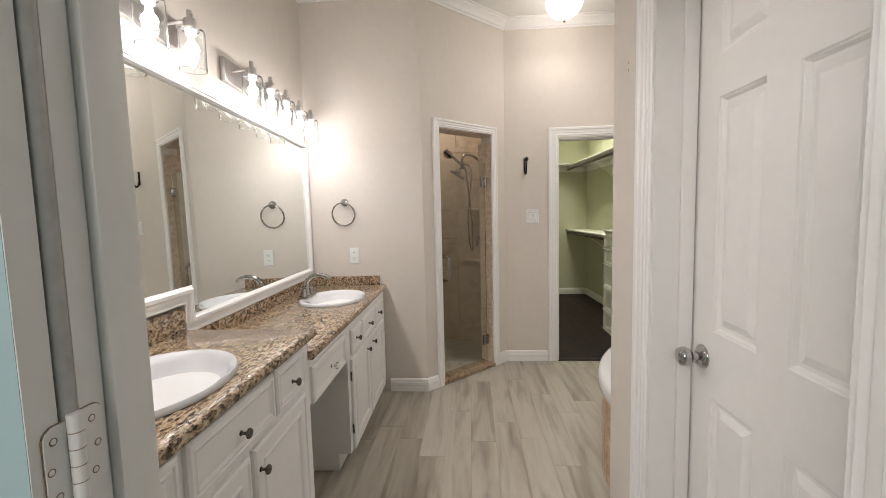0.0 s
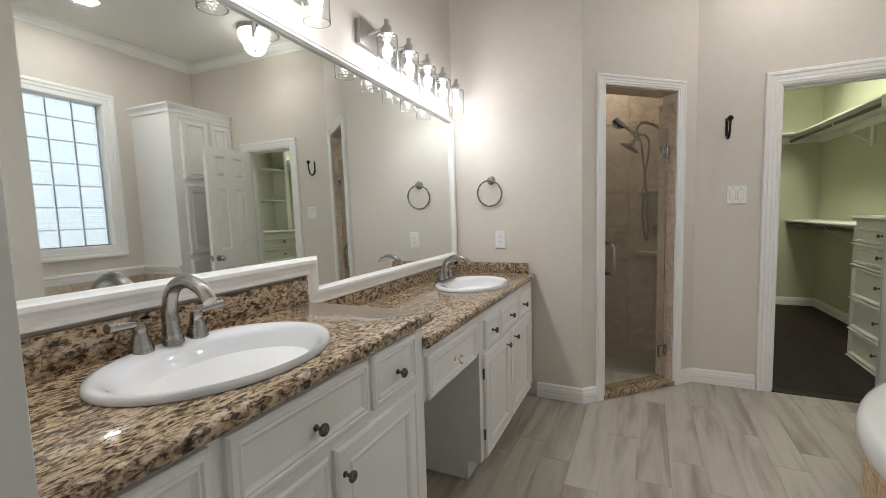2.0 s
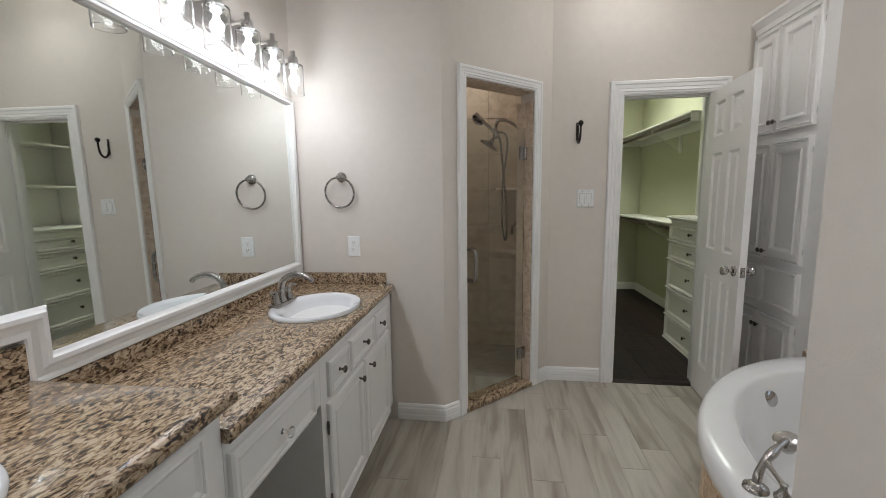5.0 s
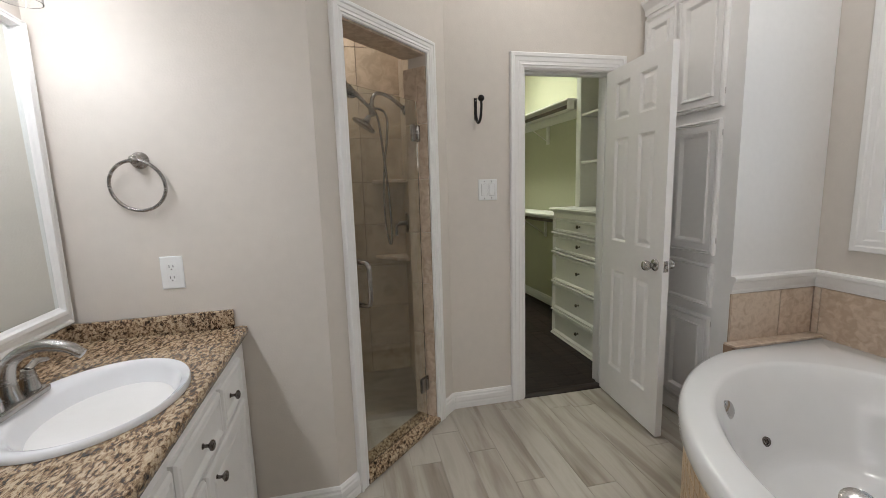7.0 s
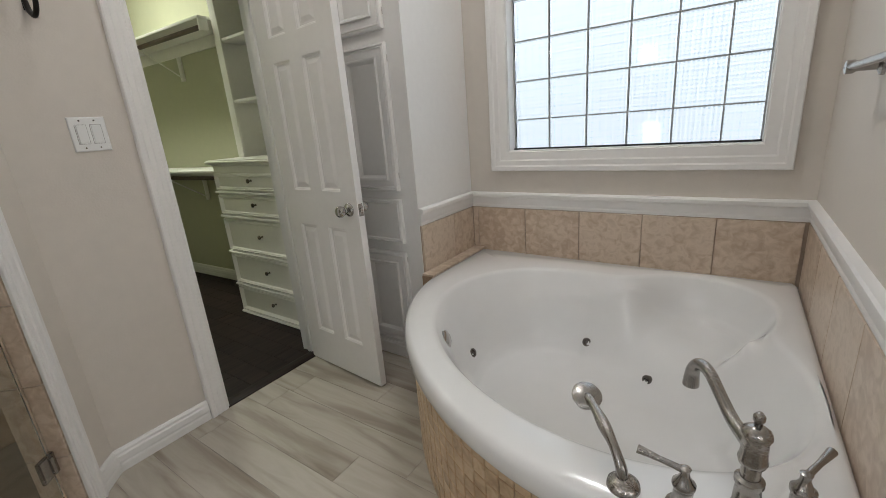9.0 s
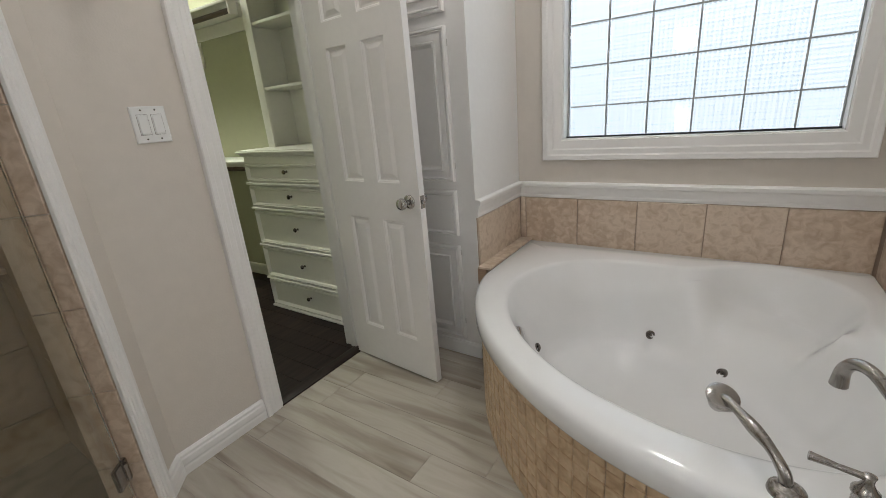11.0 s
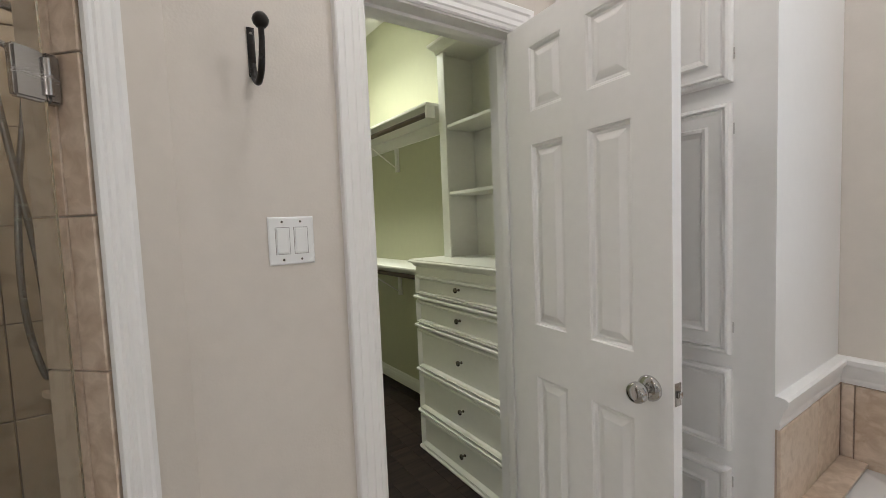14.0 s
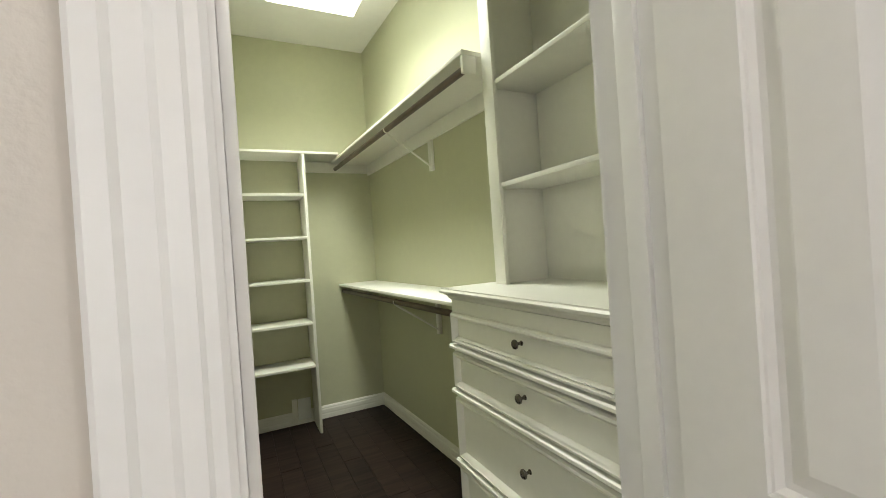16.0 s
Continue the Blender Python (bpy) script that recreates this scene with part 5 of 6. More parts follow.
def block_mesh():
    """Glass block: a slab whose inner face is pressed into small diamond pyramids."""
    own = bmesh.new()
    w, h = pu - bgap - 0.001, pv - bgap - 0.001
    n, e = 13, 0.011
    us = [0.0] + [e + (w - 2 * e) * i / n for i in range(n + 1)] + [w]
    vs = [0.0] + [e + (h - 2 * e) * j / n for j in range(n + 1)] + [h]
    nx = ny = n + 2
    grid = [[own.verts.new((u, v, -0.003 if 0 < i < nx and 0 < j < ny else 0.0)) for j, v in enumerate(vs)] for i, u in enumerate(us)]
    for i in range(nx):
        for j in range(ny):
            ring = grid[i][j], grid[i + 1][j], grid[i + 1][j + 1], grid[i][j + 1]
            if i in (0, nx - 1) or j in (0, ny - 1):
                own.faces.new(ring)
                continue
            top = own.verts.new(((us[i] + us[i + 1]) / 2, (vs[j] + vs[j + 1]) / 2, 0.0008))
            for k in range(4):
                own.faces.new((ring[k], ring[(k + 1) % 4], top))
    back = [own.verts.new(p) for p in ((0, 0, -0.03), (w, 0, -0.03), (w, h, -0.03), (0, h, -0.03))]
    own.faces.new(back[::-1])
    own.faces.new([grid[i][0] for i in range(nx, -1, -1)] + back[0:2])
    own.faces.new([grid[nx][j] for j in range(ny, -1, -1)] + back[1:3])
    own.faces.new([grid[i][ny] for i in range(0, nx + 1)] + back[2:4])
    own.faces.new([grid[0][j] for j in range(0, ny + 1)] + [back[3], back[0]])
    bmesh.ops.recalc_face_normals(own, faces=own.faces[:])
    me = bpy.data.meshes.new("glass_block")
    own.to_mesh(me)
    own.free()
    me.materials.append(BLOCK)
    return me


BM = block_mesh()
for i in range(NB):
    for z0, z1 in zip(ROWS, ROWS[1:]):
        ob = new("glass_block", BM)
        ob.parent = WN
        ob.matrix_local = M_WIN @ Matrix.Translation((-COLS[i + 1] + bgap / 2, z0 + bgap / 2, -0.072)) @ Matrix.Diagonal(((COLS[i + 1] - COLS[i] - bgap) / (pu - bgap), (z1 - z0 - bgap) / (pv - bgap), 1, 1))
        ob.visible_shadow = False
own = bmesh.new()
own.faces.new([own.verts.new(p) for p in ((XE + 3.0, -5.0, -3.0), (XE + 3.0, 9.5, -3.0), (XE + 3.0, 9.5, 9.0), (XE + 3.0, -5.0, 9.0))])
tagged(part("backdrop", own, DAY), "bright overcast daylight outside the window", "backdrop", kind="structure")

# ------------------------------------------------------------------ corner tub
TX, TY0, TY1, TZR = XE - 0.012, YT + 0.012, 3.062, 0.545
TC = Vector((1.60, 2.15))


def tub_outer(a):
    """Outer outline of the tub seen from its centre: straight along the walls, bowed in front."""
    c, s = math.cos(a), math.sin(a)
    lo, hi = 0.05, 2.2
    for _ in range(40):
        r = (lo + hi) / 2
        x, y = TC.x + r * c, TC.y + r * s
        ins = x < TX and y < TY1 and y > TY0
        dx, dy = 1.74 - x, y - 2.02
        if dx > 0 and dy > 0:
            ins = ins and (dx / 0.955) ** 1.75 + (dy / 1.045) ** 1.75 < 1
        elif dx > 0:
            ins = ins and dx < 0.955
        lo, hi = (r, hi) if ins else (lo, r)
    return lo


BOWL, BOWL_A, BOWL_B, BOWL_T = Vector((1.50, 2.22)), 0.715, 0.515, radians(58)
SEAT, SEAT_R = Vector((1.925, 1.905)), 0.29


def bowl_e(x, y):
    dx, dy = x - BOWL.x, y - BOWL.y
    u, v = dx * math.cos(BOWL_T) + dy * math.sin(BOWL_T), -dx * math.sin(BOWL_T) + dy * math.cos(BOWL_T)
    return math.hypot(u / BOWL_A, v / BOWL_B)


def tub_inner(a):
    """Edge of the bowl: a slanted oval joined with a round corner seat."""
    c, s = math.cos(a), math.sin(a)
    best = 0.05
    r = 0.05
    while r < 1.2:
        x, y = TC.x + r * c, TC.y + r * s
        if bowl_e(x, y) < 1 or (Vector((x, y)) - SEAT).length < SEAT_R:
            best = r
        r += 0.004
    return min(best, tub_outer(a) - 0.045)


def smoothstep(a, b, x):
    t = max(0.0, min(1.0, (x - a) / (b - a)))
    return t * t * (3 - 2 * t)


def tub_depth(x, y):
    e = bowl_e(x, y)
    c = (Vector((x, y)) - SEAT).length / SEAT_R
    zb = 0.520 - 0.345 * smoothstep(0.0, 0.30, 1 - e) - 0.03 * smoothstep(0.2, 0.9, 1 - e)
    zs = 0.520 - 0.175 * smoothstep(0.0, 0.42, 1 - c)
    h = max(0.0, min(1.0, 0.5 + 0.5 * (zs - zb) / 0.09))
    return zs * (1 - h) + zb * h - 0.09 * h * (1 - h)


def tub_mesh():
    own = bmesh.new()
    n = 240
    rows = []
    spec = [("o", 0.012, 0.455), ("o", 0.0, 0.472), ("o", 0.0, 0.515), ("o", 0.008, 0.535), ("o", 0.024, 0.545), ("m", 0.5, 0.545), ("i", -0.016, 0.545), ("i", -0.002, 0.541), ("i", 0.010, 0.529)]
    spec += [("b", 1 - (k / 26) ** 1.0, 0) for k in range(1, 26)]
    inner = [tub_inner(2 * math.pi * i / n) for i in range(n)]
    for _ in range(80):
        inner = [(inner[i - 1] + 2 * inner[i] + inner[(i + 1) % n]) / 4 for i in range(n)]
    for kind, d, z in spec:
        row = []
        for i in range(n):
            a = 2 * math.pi * i / n
            ro, ri = tub_outer(a), inner[i]
            r = {"o": ro - d, "m": (ro + ri) / 2, "i": ri - d, "b": (ri - 0.012) * d}[kind]
            x, y = TC.x + r * math.cos(a), TC.y + r * math.sin(a)
            row.append(own.verts.new((x, y, tub_depth(x, y) if kind == "b" else z)))
        rows.append(row)
    for a, b in zip(rows, rows[1:]):
        for i in range(n):
            own.faces.new((a[i], a[(i + 1) % n], b[(i + 1) % n], b[i]))
    own.faces.new(rows[-1])
    # the moulded seat flows into the bowl
    near_seat = [v for row in rows[12:] for v in row if (v.co.xy - SEAT).length < 0.44]
    for _ in range(24):
        bmesh.ops.smooth_vert(own, verts=near_seat, factor=0.5, use_axis_x=False, use_axis_y=False, use_axis_z=True)
    return smooth(own, 75)


TUB = thing("corner_bathtub", (TC.x, TC.y, 0), "white acrylic corner whirlpool bathtub with moulded seat", "bathtub")
tub_bm = tub_mesh()
TUB_TREE = bvhtree.BVHTree.FromBMesh(tub_bm)
part("shell", tub_bm, ACRYLIC, TUB)


def on_wall(a, z):
    """Point of the bowl's wall at the height z in the direction a from the bowl's middle, and the way back to the middle."""
    hit = TUB_TREE.ray_cast(Vector((BOWL.x, BOWL.y, z)), Vector((math.cos(a), math.sin(a), 0)))[0]
    return hit, Vector((-math.cos(a), -math.sin(a), 0.35))


for x, y, z in ((2.062, 2.351, 0.235), (1.905, 1.96, 0.20), (1.574, 2.789, 0.26)):
    p, w = on_wall(math.atan2(y - BOWL.y, x - BOWL.x), z)
    u = Vector((-w.y, w.x, 0)).normalized()
    part("jet", lathe([(0.0, -0.02), (0.021, -0.02), (0.021, 0.004), (0.016, 0.008), (0.012, 0.006), (0.010, 0.001), (0.006, 0.001), (0.005, 0.006), (0.0, 0.007)], axes(p, u, w.normalized().cross(u)), 18), PEWTER, TUB, "bronze whirlpool jet")
p, w = on_wall(math.atan2(2.706 - BOWL.y, 1.336 - BOWL.x), 0.455)
u = Vector((-w.y, w.x, 0)).normalized()
part("overflow_cover", lathe([(0.0, -0.03), (0.036, -0.03), (0.036, 0.006), (0.028, 0.011), (0.0, 0.013)], axes(p, u, w.normalized().cross(u)), 24), CHROME, TUB, "chrome overflow cover")

# tiled apron under the bowed rim
AP = thing("tub_apron", (1.0, 2.4, 0), "curved tub apron of small brown mosaic tiles", "tub apron")
path = []
for i in range(241):
    a = radians(86 + (234 - 86) * i / 240)
    r = tub_outer(a) - 0.03
    path.append(Vector((TC.x + r * math.cos(a), TC.y + r * math.sin(a))))
keep = [p for p in path if (p.x < 1.735) and p.y > TY0 + 0.001]
own = bmesh.new()
lo = [own.verts.new((p.x, p.y, 0.0)) for p in keep]
hi = [own.verts.new((p.x, p.y, 0.47)) for p in keep]
for i in range(len(keep) - 1):
    own.faces.new((lo[i], lo[i + 1], hi[i + 1], hi[i]))
bmesh.ops.recalc_face_normals(own, faces=own.faces[:])
for f in own.faces:
    f.smooth = True
part("apron_backing", own, TILE_GROUT, AP)
dist = [0.0]
for p, q in zip(keep, keep[1:]):
    dist.append(dist[-1] + (q - p).length)


def along(s):
    k = max(i for i, d in enumerate(dist) if d <= s + 1e-9)
    k = min(k, len(keep) - 2)
    t = (s - dist[k]) / (dist[k + 1] - dist[k])
    return keep[k].lerp(keep[k + 1], t), (keep[k + 1] - keep[k]).normalized()


ts = 0.0515
me_tile = bpy.data.meshes.new("tile")
own = rings(-ts / 2 + 0.0015, ts / 2 - 0.0015, 0.0015, ts - 0.0015, [(0, 0.0), (0.0, 0.004), (0.002, 0.006)])
own.to_mesh(me_tile)
own.free()
me_tile.materials.append(MOSAIC)
for i in range(int(dist[-1] / ts)):
    p, d = along((i + 0.5) * ts)
    outw = Vector((d.y, -d.x))
    if outw.dot(p - TC) < 0:
        outw = -outw
    u = Vector((-outw.y, outw.x, 0))
    for j in range(9):
        ob = new("tile", me_tile)
        ob.parent = AP
        ob.matrix_local = Matrix.Translation((-1.0, -2.4, 0)) @ axes((p.x, p.y, 0.002 + j * ts), u, (0, 0, 1))

# tap set on the tub's rim
TF = thing("tub_faucet", (0.875, 1.75, TZR), "brushed nickel roman tub faucet with two levers", "faucet")
bz = TZR - 0.001
sx, sy = 0.886, 1.736
part("spout_base", lathe([(r * 0.8, h * 0.925) for r, h in [(0.0, 0.0), (0.038, 0.0), (0.038, 0.010), (0.030, 0.016), (0.027, 0.06), (0.025, 0.075), (0.030, 0.082), (0.030, 0.092), (0.020, 0.097), (0.020, 0.125), (0.027, 0.130), (0.030, 0.140), (0.027, 0.150), (0.026, 0.185), (0.031, 0.196), (0.028, 0.206), (0.016, 0.214), (0.008, 0.216), (0.008, 0.224), (0.012, 0.230), (0.012, 0.238), (0.006, 0.246), (0.0, 0.247)]], pose(sx, sy, bz), 24), NICKEL, TF)
sp = spline([(sx + 0.012, sy + 0.007, bz + 0.150, 0.017), (sx + 0.06, sy + 0.034, bz + 0.158, 0.015), (sx + 0.100, sy + 0.057, bz + 0.180, 0.014), (sx + 0.138, sy + 0.080, bz + 0.204, 0.0145), (sx + 0.172, sy + 0.100, bz + 0.200, 0.016), (sx + 0.192, sy + 0.112, bz + 0.172, 0.017), (sx + 0.196, sy + 0.114, bz + 0.130, 0.021)], 6)
part("spout", tube([p[:3] for p in sp], [p[3] * 0.84 for p in sp], 16), NICKEL, TF, "curved brushed nickel spout")
for hx, hy, lx, ly in ((0.846, 1.836, 0.008, 0.085), (0.935, 1.652, 0.085, -0.045)):
    part("handle_base", lathe([(0.0, 0.0), (0.029, 0.0), (0.029, 0.007), (0.023, 0.011), (0.018, 0.018), (0.0175, 0.048), (0.021, 0.053), (0.021, 0.060), (0.015, 0.066), (0.009, 0.078), (0.0085, 0.086), (0.0105, 0.094), (0.0, 0.100)], pose(hx, hy, bz), 22), NICKEL, TF)
    part("lever", tube([(hx, hy, bz + 0.089), (hx + lx * 0.5, hy + ly * 0.5, bz + 0.092), (hx + lx, hy + ly, bz + 0.096)], [0.007, 0.006, 0.009], 12), NICKEL, TF)
HS = thing("hand_shower", (0.842, 1.942, TZR), "brushed nickel hand shower standing in its rim holder", "hand shower")
part("holder", lathe([(0.0, 0.0), (0.034, 0.0), (0.032, 0.010), (0.022, 0.016), (0.016, 0.022), (0.0, 0.022)], pose(0.842, 1.942, bz), 22), NICKEL, HS)
sp = spline([(0.843, 1.943, bz + 0.012, 0.012), (0.850, 1.950, bz + 0.040, 0.012), (0.876, 1.972, bz + 0.066, 0.0105), (0.912, 2.000, bz + 0.078, 0.0145), (0.950, 2.030, bz + 0.086, 0.011), (0.978, 2.052, bz + 0.088, 0.0115), (0.992, 2.064, bz + 0.078, 0.013)], 5)
part("wand", tube([p[:3] for p in sp], [p[3] for p in sp], 14), NICKEL, HS)
part("spray_head", lathe([(0.0, -0.012), (0.018, -0.012), (0.026, 0.004), (0.036, 0.022), (0.036, 0.030), (0.030, 0.034), (0.0, 0.032)], axes((0.996, 2.067, bz + 0.064), Vector((0.64, -0.77, 0)), Vector((0.70, 0.58, 0.42))), 22), NICKEL, HS)

# tile band, rail and ledge round the tub
BAND0, BAND1 = TZR - 0.002, 0.806
RAIL = [(0.0, 0.0), (0.010, 0.0), (0.012, 0.012), (0.010, 0.020), (0.016, 0.040), (0.020, 0.058), (0.028, 0.066), (0.030, 0.082), (0.024, 0.088), (0.0, 0.090)]
own = sweep([(0.80, YT), (XE, YT), (XE, LY0), (LX - 0.0, LY0)], RAIL, Matrix.Translation((0, 0, BAND1)))
tagged(part("trim_tub_rail", own, WHITE), "white moulded rail above the tub tiles", "chair rail", kind="structure")
TB = tagged(new("trim_tub_tiles"), "tan ceramic tile band round the tub", "tile band", kind="structure")
part("tile_backing", merge(merge(box(0.78, XE, YT, YT + 0.004, 0, BAND1 - 0.001), box(XE - 0.004, XE, YT + 0.0045, LY0 - 0.0045, 0, BAND1 - 0.001)), box(LX + 0.003, XE - 0.0045, LY0 - 0.004, LY0, 0, BAND1 - 0.001)), TILE_GROUT, TB)
PU = 0.305
tile_wall(TB, axes((XE - 0.004, LY0 - 0.012, 0), (0, -1, 0), (0, 0, 1)), 0.0, LY0 - YT - 0.02, 0.50, BAND1 - 0.002, PU, PU, 0.004, 0.008, TILE, shift=-0.033 + 0.0)
tile_wall(TB, axes((LX + 0.004, LY0 - 0.004, 0), (1, 0, 0), (0, 0, 1)), 0.0, XE - LX - 0.02, 0.50, BAND1 - 0.002, PU, PU, 0.004, 0.008, TILE, shift=0.0)
tile_wall(TB, axes((XE - 0.014, YT + 0.004, 0), (-1, 0, 0), (0, 0, 1)), 0.0, XE - 0.80, 0.50, BAND1 - 0.002, PU + 0.02, PU, 0.004, 0.008, TILE, shift=0.0)
strip = box(XE - 0.0125, XE - 0.004, LY0 - 0.0435, LY0 - 0.013, 0.50, BAND1 - 0.003, 0.0015)
part("tile", strip, TILE, TB)
own = box(LX - 0.03, XE - 0.015, 3.040, LY0 - 0.0125, TZR + 0.0015, TZR + 0.013, 0.002)
lg = tagged(part("tub_ledge", own, TILE), "narrow loose tan tile strip along the tub's edge", "tile strip")
tagged(part("tub_end_panel", box(LX - 0.028, LX - 0.004, 3.064, 3.114, 0.0, TZR + 0.001, 0.002), RUBBER), "bare brown edge beside the tub", "end panel", kind="structure")
tb = thing("towel_bar", (1.3, YT, 1.36), "brushed nickel towel bar on the wall above the tub", "towel bar")
part("bar", tube([(1.02, YT + 0.065, 1.358), (1.66, YT + 0.065, 1.358)], 0.009), NICKEL, tb)
for x in (1.04, 1.64):
    part("post", lathe([(0.0, 0.0), (0.028, 0.0), (0.026, 0.008), (0.013, 0.014), (0.012, 0.052), (0.017, 0.058), (0.017, 0.074), (0.0, 0.078)], axes((x, YT + 0.0005, 1.358), (-1, 0, 0), (0, 0, 1))), NICKEL, tb)

# ------------------------------------------------------------------ closet
DX, DY0, DY1, DZ = 1.690, 4.075, 4.925, 1.130
DR = thing("closet_dresser", (1.9, 4.5, 0), "built-in white closet dresser with five moulded drawers", "dresser")
part("carcass", box(DX, 2.12, DY0, DY1, 0.0, DZ), CLOSET_WHITE, DR)
TOPP = [(0.0, 0.0), (-0.008, 0.004), (-0.012, 0.014), (-0.022, 0.022), (-0.034, 0.026), (-0.036, 0.034), (-0.030, 0.040), (0.0, 0.040)]
own = sweep([(2.12, DY1), (DX, DY1), (DX, DY0)], TOPP, Matrix.Translation((0, 0, DZ + 0.001)))
bm2 = box(DX - 0.028, 2.12, DY0 - 0.0, DY1 + 0.028, DZ + 0.0405, DZ + 0.046)
merge(own, bm2)
part("top", own, CLOSET_WHITE, DR, "moulded white dresser top")
M_D = axes((DX, 0, 0), (0, -1, 0), (0, 0, 1))
DF = [(0.0, 0.0), (0.0, 0.014), (0.004, 0.024), (0.011, 0.025), (0.014, 0.013), (0.019, 0.020), (0.025, 0.003), (0.036, 0.003)]
for z0, z1 in ((0.965, 1.082), (0.790, 0.930), (0.515, 0.755), (0.255, 0.485), (0.025, 0.225)):
    f = front(DR, "drawer_front", M_D, -DY1 + 0.022, -DY0 - 0.022, z0, z1, DF, CLOSET_WHITE, (-4.475, (z0 + z1) / 2 + 0.01, 1))
    part("drawer_ledge", rings(-DY1 + 0.004, -DY0 - 0.004, z0 - 0.024, z0 - 0.007, [(0, 0), (0, 0.022), (0.004, 0.029)], M_D), CLOSET_WHITE, DR)
# hutch on the dresser
HUT = thing("closet_hutch", (2.0, 4.5, DZ + 0.047), "white open shelf hutch standing on the dresser", "shelf")
HZ0, HZ1, HX = DZ + 0.0465, 2.40, 1.872
own = box(HX, 2.12, 4.84, 4.862, HZ0, HZ1)
box(HX - 0.006, HX + 0.012, 4.795, 4.866, HZ0, HZ1, 0.002, bm=own)
part("side_panel", own, CLOSET_WHITE, HUT)
own = box(HX, 2.12, DY0 + 0.002, DY0 + 0.022, HZ0, HZ1)
part("side_panel", own, CLOSET_WHITE, HUT)
part("back_panel", box(2.112, 2.12, DY0 + 0.024, 4.838, HZ0, HZ1), CLOSET_WHITE, HUT)
for z in (1.555, 1.955):
    part("shelf", box(HX + 0.004, 2.110, DY0 + 0.024, 4.838, z, z + 0.019, 0.003), CLOSET_WHITE, HUT)
part("crown", sweep([(2.12, 4.864), (HX - 0.006, 4.864), (HX - 0.006, DY0)], [(0.0, 0.0), (-0.006, 0.002), (-0.012, 0.020), (-0.040, 0.048), (-0.044, 0.062), (0.0, 0.064)], Matrix.Translation((0, 0, HZ1))), CLOSET_WHITE, HUT)
part("top", box(HX - 0.004, 2.12, DY0 + 0.001, 4.862, HZ1 + 0.001, HZ1 + 0.058), CLOSET_WHITE, HUT)


def clo(own):
    own.transform(CLO)
    return own


# hanging shelves along the closet wall
def hanging_shelf(zt, y0, y1, depth, label, back_return):
    s = thing("closet_shelf", CLO @ Vector((1.95, (y0 + y1) / 2, zt)), label, "closet shelf", "hanging shelves")
    part("board", clo(box(2.08 - depth, 2.078, y0, y1, zt - 0.019, zt, 0.002)), CLOSET_WHITE, s)
    part("cleat", clo(box(2.060, 2.078, y0, y1, zt - 0.108, zt - 0.0195, 0.002)), CLOSET_WHITE, s)
    part("rod", clo(tube([(2.08 - depth + 0.035, y0 + 0.012, zt - 0.062), (2.08 - depth + 0.035, y1 - 0.004, zt - 0.062)], 0.0165, 16)), RODMAT, s, "dark stained wooden hanging rod")
    part("end_block", clo(box(2.08 - depth + 0.004, 2.08 - depth + 0.068, y0 + 0.001, y0 + 0.018, zt - 0.092, zt - 0.0195, 0.002)), CLOSET_WHITE, s)
    yb = y0 + 0.92
    own = box(2.056, 2.0785, yb - 0.018, yb + 0.018, zt - 0.30, zt - 0.11, 0.002)
    part("bracket_plate", clo(own), CLOSET_WHITE, s)
    part("bracket_strut", clo(tube([(2.058, yb, zt - 0.27), (2.08 - depth + 0.035, yb, zt - 0.085)], 0.006, 8)), CLOSET_WHITE, s)
    part("bracket_hook", clo(tube([(2.08 - depth + 0.035 + 0.021 * math.cos(a), yb, zt - 0.062 + 0.021 * math.sin(a)) for a in (0.4, -0.4, -1.2, -2.0, -2.8, -3.6)], 0.004, 8)), CLOSET_WHITE, s)
    return s


S1 = hanging_shelf(2.122, 4.90, 7.035, 0.335, "white upper closet shelf with a dark hanging rod", True)
hanging_shelf(1.090, 4.945, 7.035, 0.330, "white lower closet shelf with a wooden hanging rod", False)
# shelf along the back wall, over the cubby tower
bs = thing("closet_shelf", (1.3, 6.87, 2.135), "white upper shelf along the closet back wall", "closet shelf", "hanging shelves")
part("board", box(CX0 + 0.002, 1.70, 6.72, CY1 - 0.002, 2.116, 2.135, 0.002), CLOSET_WHITE, bs)
part("cleat", box(1.446, 2.03, CY1 - 0.02, CY1 - 0.002, 2.028, 2.115, 0.002), CLOSET_WHITE, bs)
# cubby tower
TWR = thing("cubby_tower", (1.22, 6.87, 0), "narrow white open cubby tower with five shelves", "shelf unit")
part("side_panel", box(1.424, 1.444, 6.725, CY1 - 0.022, 0.0, 2.115, 0.001), CLOSET_WHITE, TWR)
part("side_panel", box(0.955, 0.975, 6.725, CY1 - 0.022, 0.0, 2.115, 0.001), CLOSET_WHITE, TWR)
for z in (0.50, 0.825, 1.148, 1.475, 1.80):
    part("shelf", box(0.9755, 1.4235, 6.73, CY1 - 0.004, z, z + 0.019, 0.001), CLOSET_WHITE, TWR)
# wall vent under the tower and a cover plate
vt = thing("wall_vent", (1.36, CY1 - 0.002, 0.11), "small white plastic wall plate low on the closet wall", "wall plate")
part("box", box(1.262, 1.30, CY1 - 0.03, CY1 - 0.001, 0.01, 0.205, 0.003), CLOSET_WHITE, vt)
part("plate", box(1.304, 1.405, CY1 - 0.026, CY1 - 0.0165, 0.035, 0.205, 0.004), PLASTIC, vt)
cp = CLO @ Vector((2.079, 5.25, 0.93))
ot = outlet(axes((cp.x, cp.y, 0.90), CLO.to_3x3() @ Vector((0, -1, 0)), (0, 0, 1)))
tagged(ot, "blank white cover plate on the closet wall", "outlet")
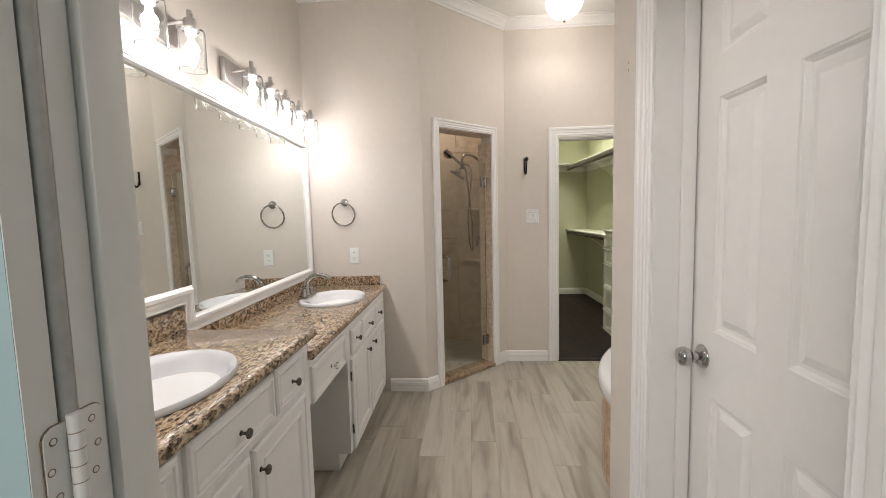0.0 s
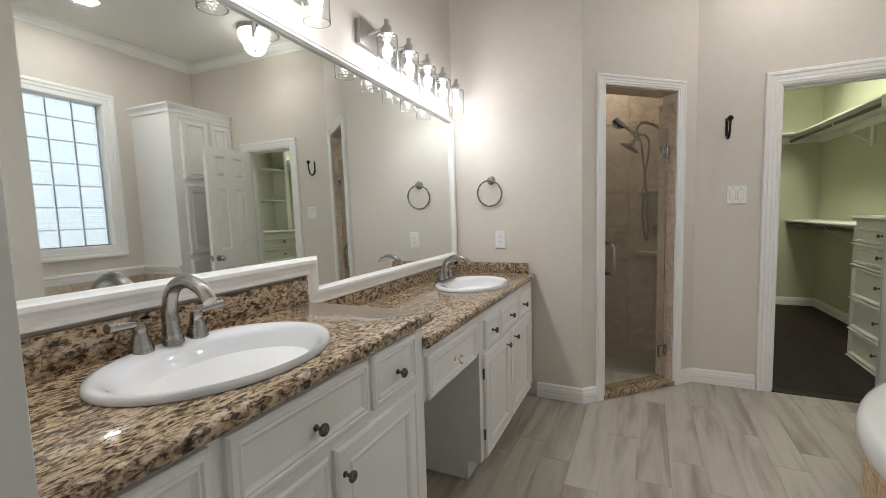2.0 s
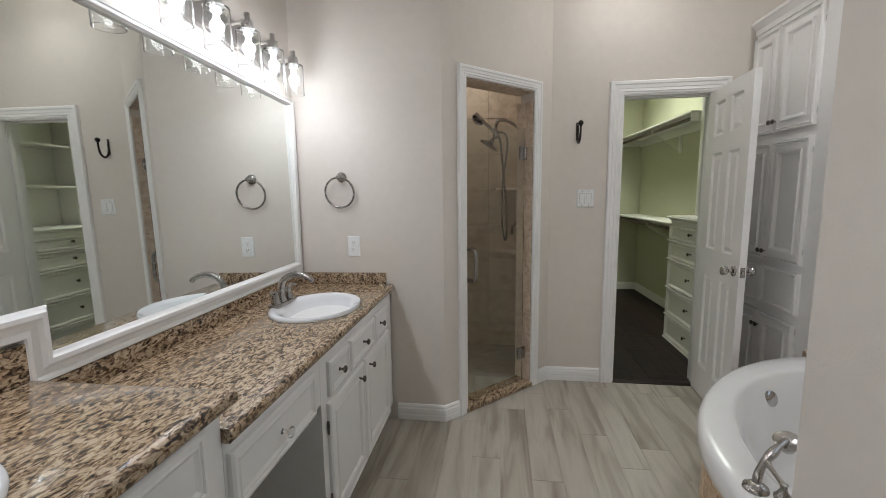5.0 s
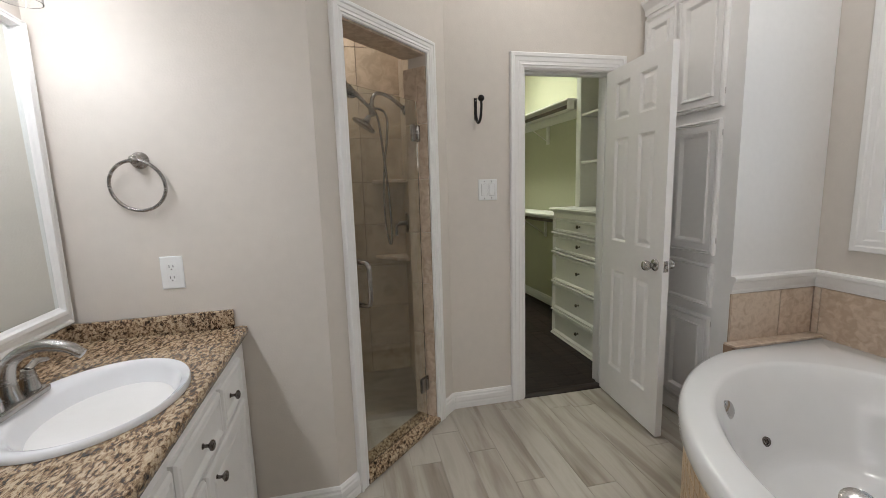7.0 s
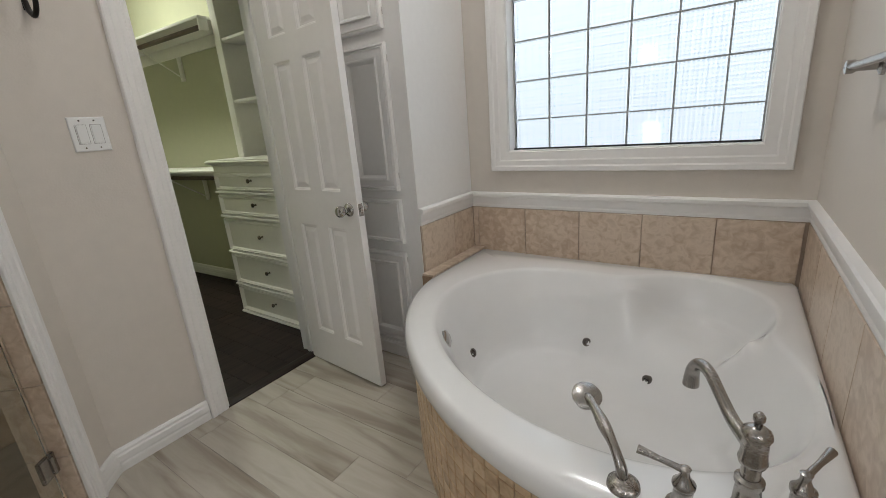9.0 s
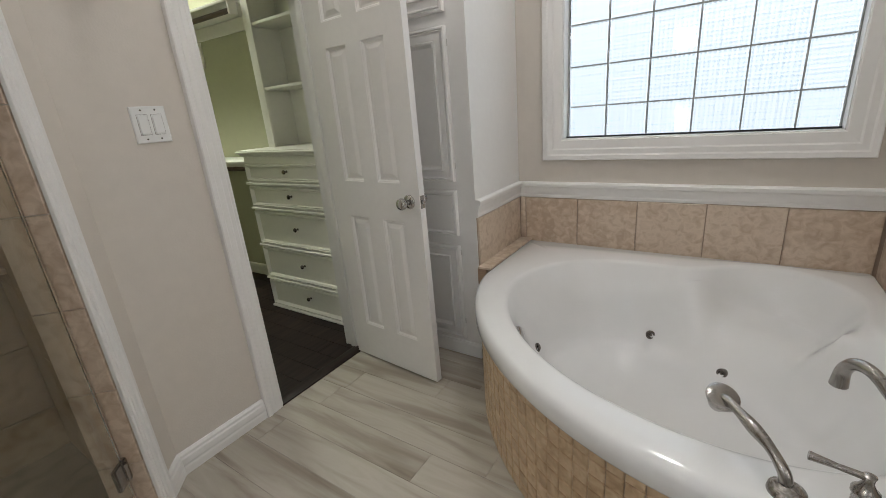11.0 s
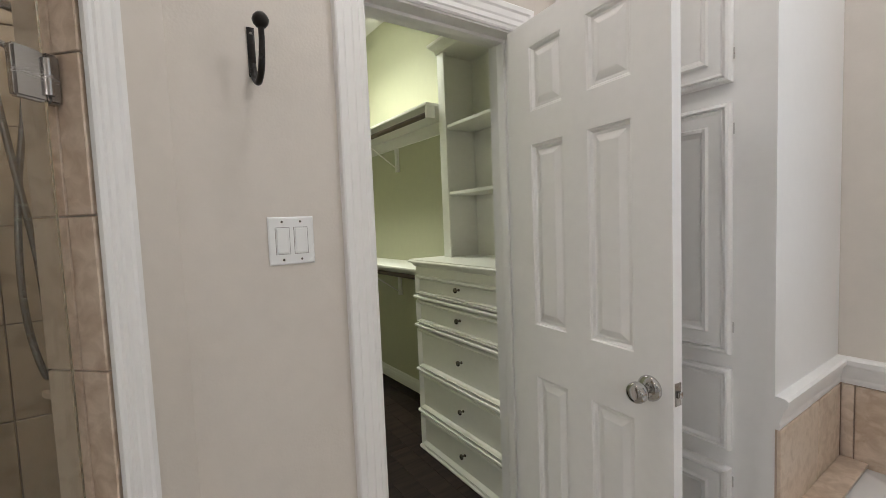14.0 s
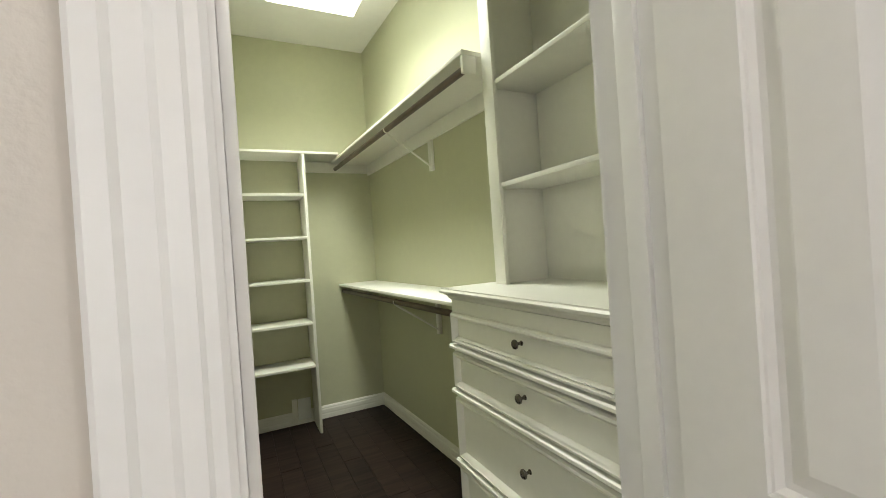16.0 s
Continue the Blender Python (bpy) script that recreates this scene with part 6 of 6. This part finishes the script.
# ceiling lamp of the closet
cl = thing("ceiling_light", (1.58, 5.80, CEIL), "lit rectangular fluorescent closet ceiling light", "ceiling lamp")
part("housing", merge(box(1.185, 1.815, 5.15, 6.39, CEIL - 0.03, CEIL - 0.001, 0.004), box(1.195, 1.805, 5.16, 6.38, CEIL - 0.034, CEIL - 0.0301)), CLOSET_WHITE, cl)
part("diffuser", box(1.205, 1.795, 5.17, 6.37, CEIL - 0.070, CEIL - 0.0345, 0.012), LENS, cl)

# ------------------------------------------------------------------ tiles and planks, last
tile_wall(SH_BACK, axes((-0.948, SHY, 0), (1, 0, 0), (0, 0, 1)), 0.0, SHX + 0.948 - 0.002, -0.115, 2.6, 0.31, 0.31, 0.004, 0.008, SHOWER_TILE)
tile_wall(SH_EAST, axes((SHX, SHY - 0.01, 0), (0, -1, 0), (0, 0, 1)), 0.0, 0.62, -0.115, 2.6, 0.31, 0.31, 0.004, 0.008, SHOWER_TILE, shift=0.1)


def planks(parent, x0, x1, y0, y1, w, length, gap, z0, z1, material, clip, seed):
    """Plank floor: rows along y with random end joints, each plank an object on shared meshes."""
    rnd = random.Random(seed)
    cache = {}
    x = x0
    while x < x1 - 0.02:
        ww = min(w, x1 - x)
        y = y0 - rnd.uniform(0.05, length - 0.05)
        while y < y1:
            a, b = max(y, y0), min(y + length, y1)
            if b - a > 0.03 and clip((x + ww / 2), a, b):
                key = (round(ww, 3), round(b - a, 2))
                if key not in cache:
                    own = rings(gap / 2, ww - gap / 2, gap / 2, b - a - gap / 2, [(0, z0), (0, z1 - 0.0008), (0.0008, z1)])
                    me = bpy.data.meshes.new("plank")
                    own.to_mesh(me)
                    own.free()
                    me.materials.append(material)
                    cache[key] = me
                ob = new("plank", cache[key])
                ob.parent = parent
                ob.matrix_local = Matrix.Translation((x, a, 0))
            y += length
        x += ww


def bath_clip(x, a, b):
    if x > XT + 0.02 and b < YT:
        return False
    return True


planks(FLOOR, XW - 0.02, XE - 0.2, YD, YC - 0.006, 0.152, 0.92, 0.0014, -0.002, 0.0, PLANK, bath_clip, 5)
planks(CFLOOR, CX0, CX1, YC + 0.062, CY1, 0.125, 1.22, 0.002, -0.010, 0.0, DARKWOOD, lambda x, a, b: True, 9)
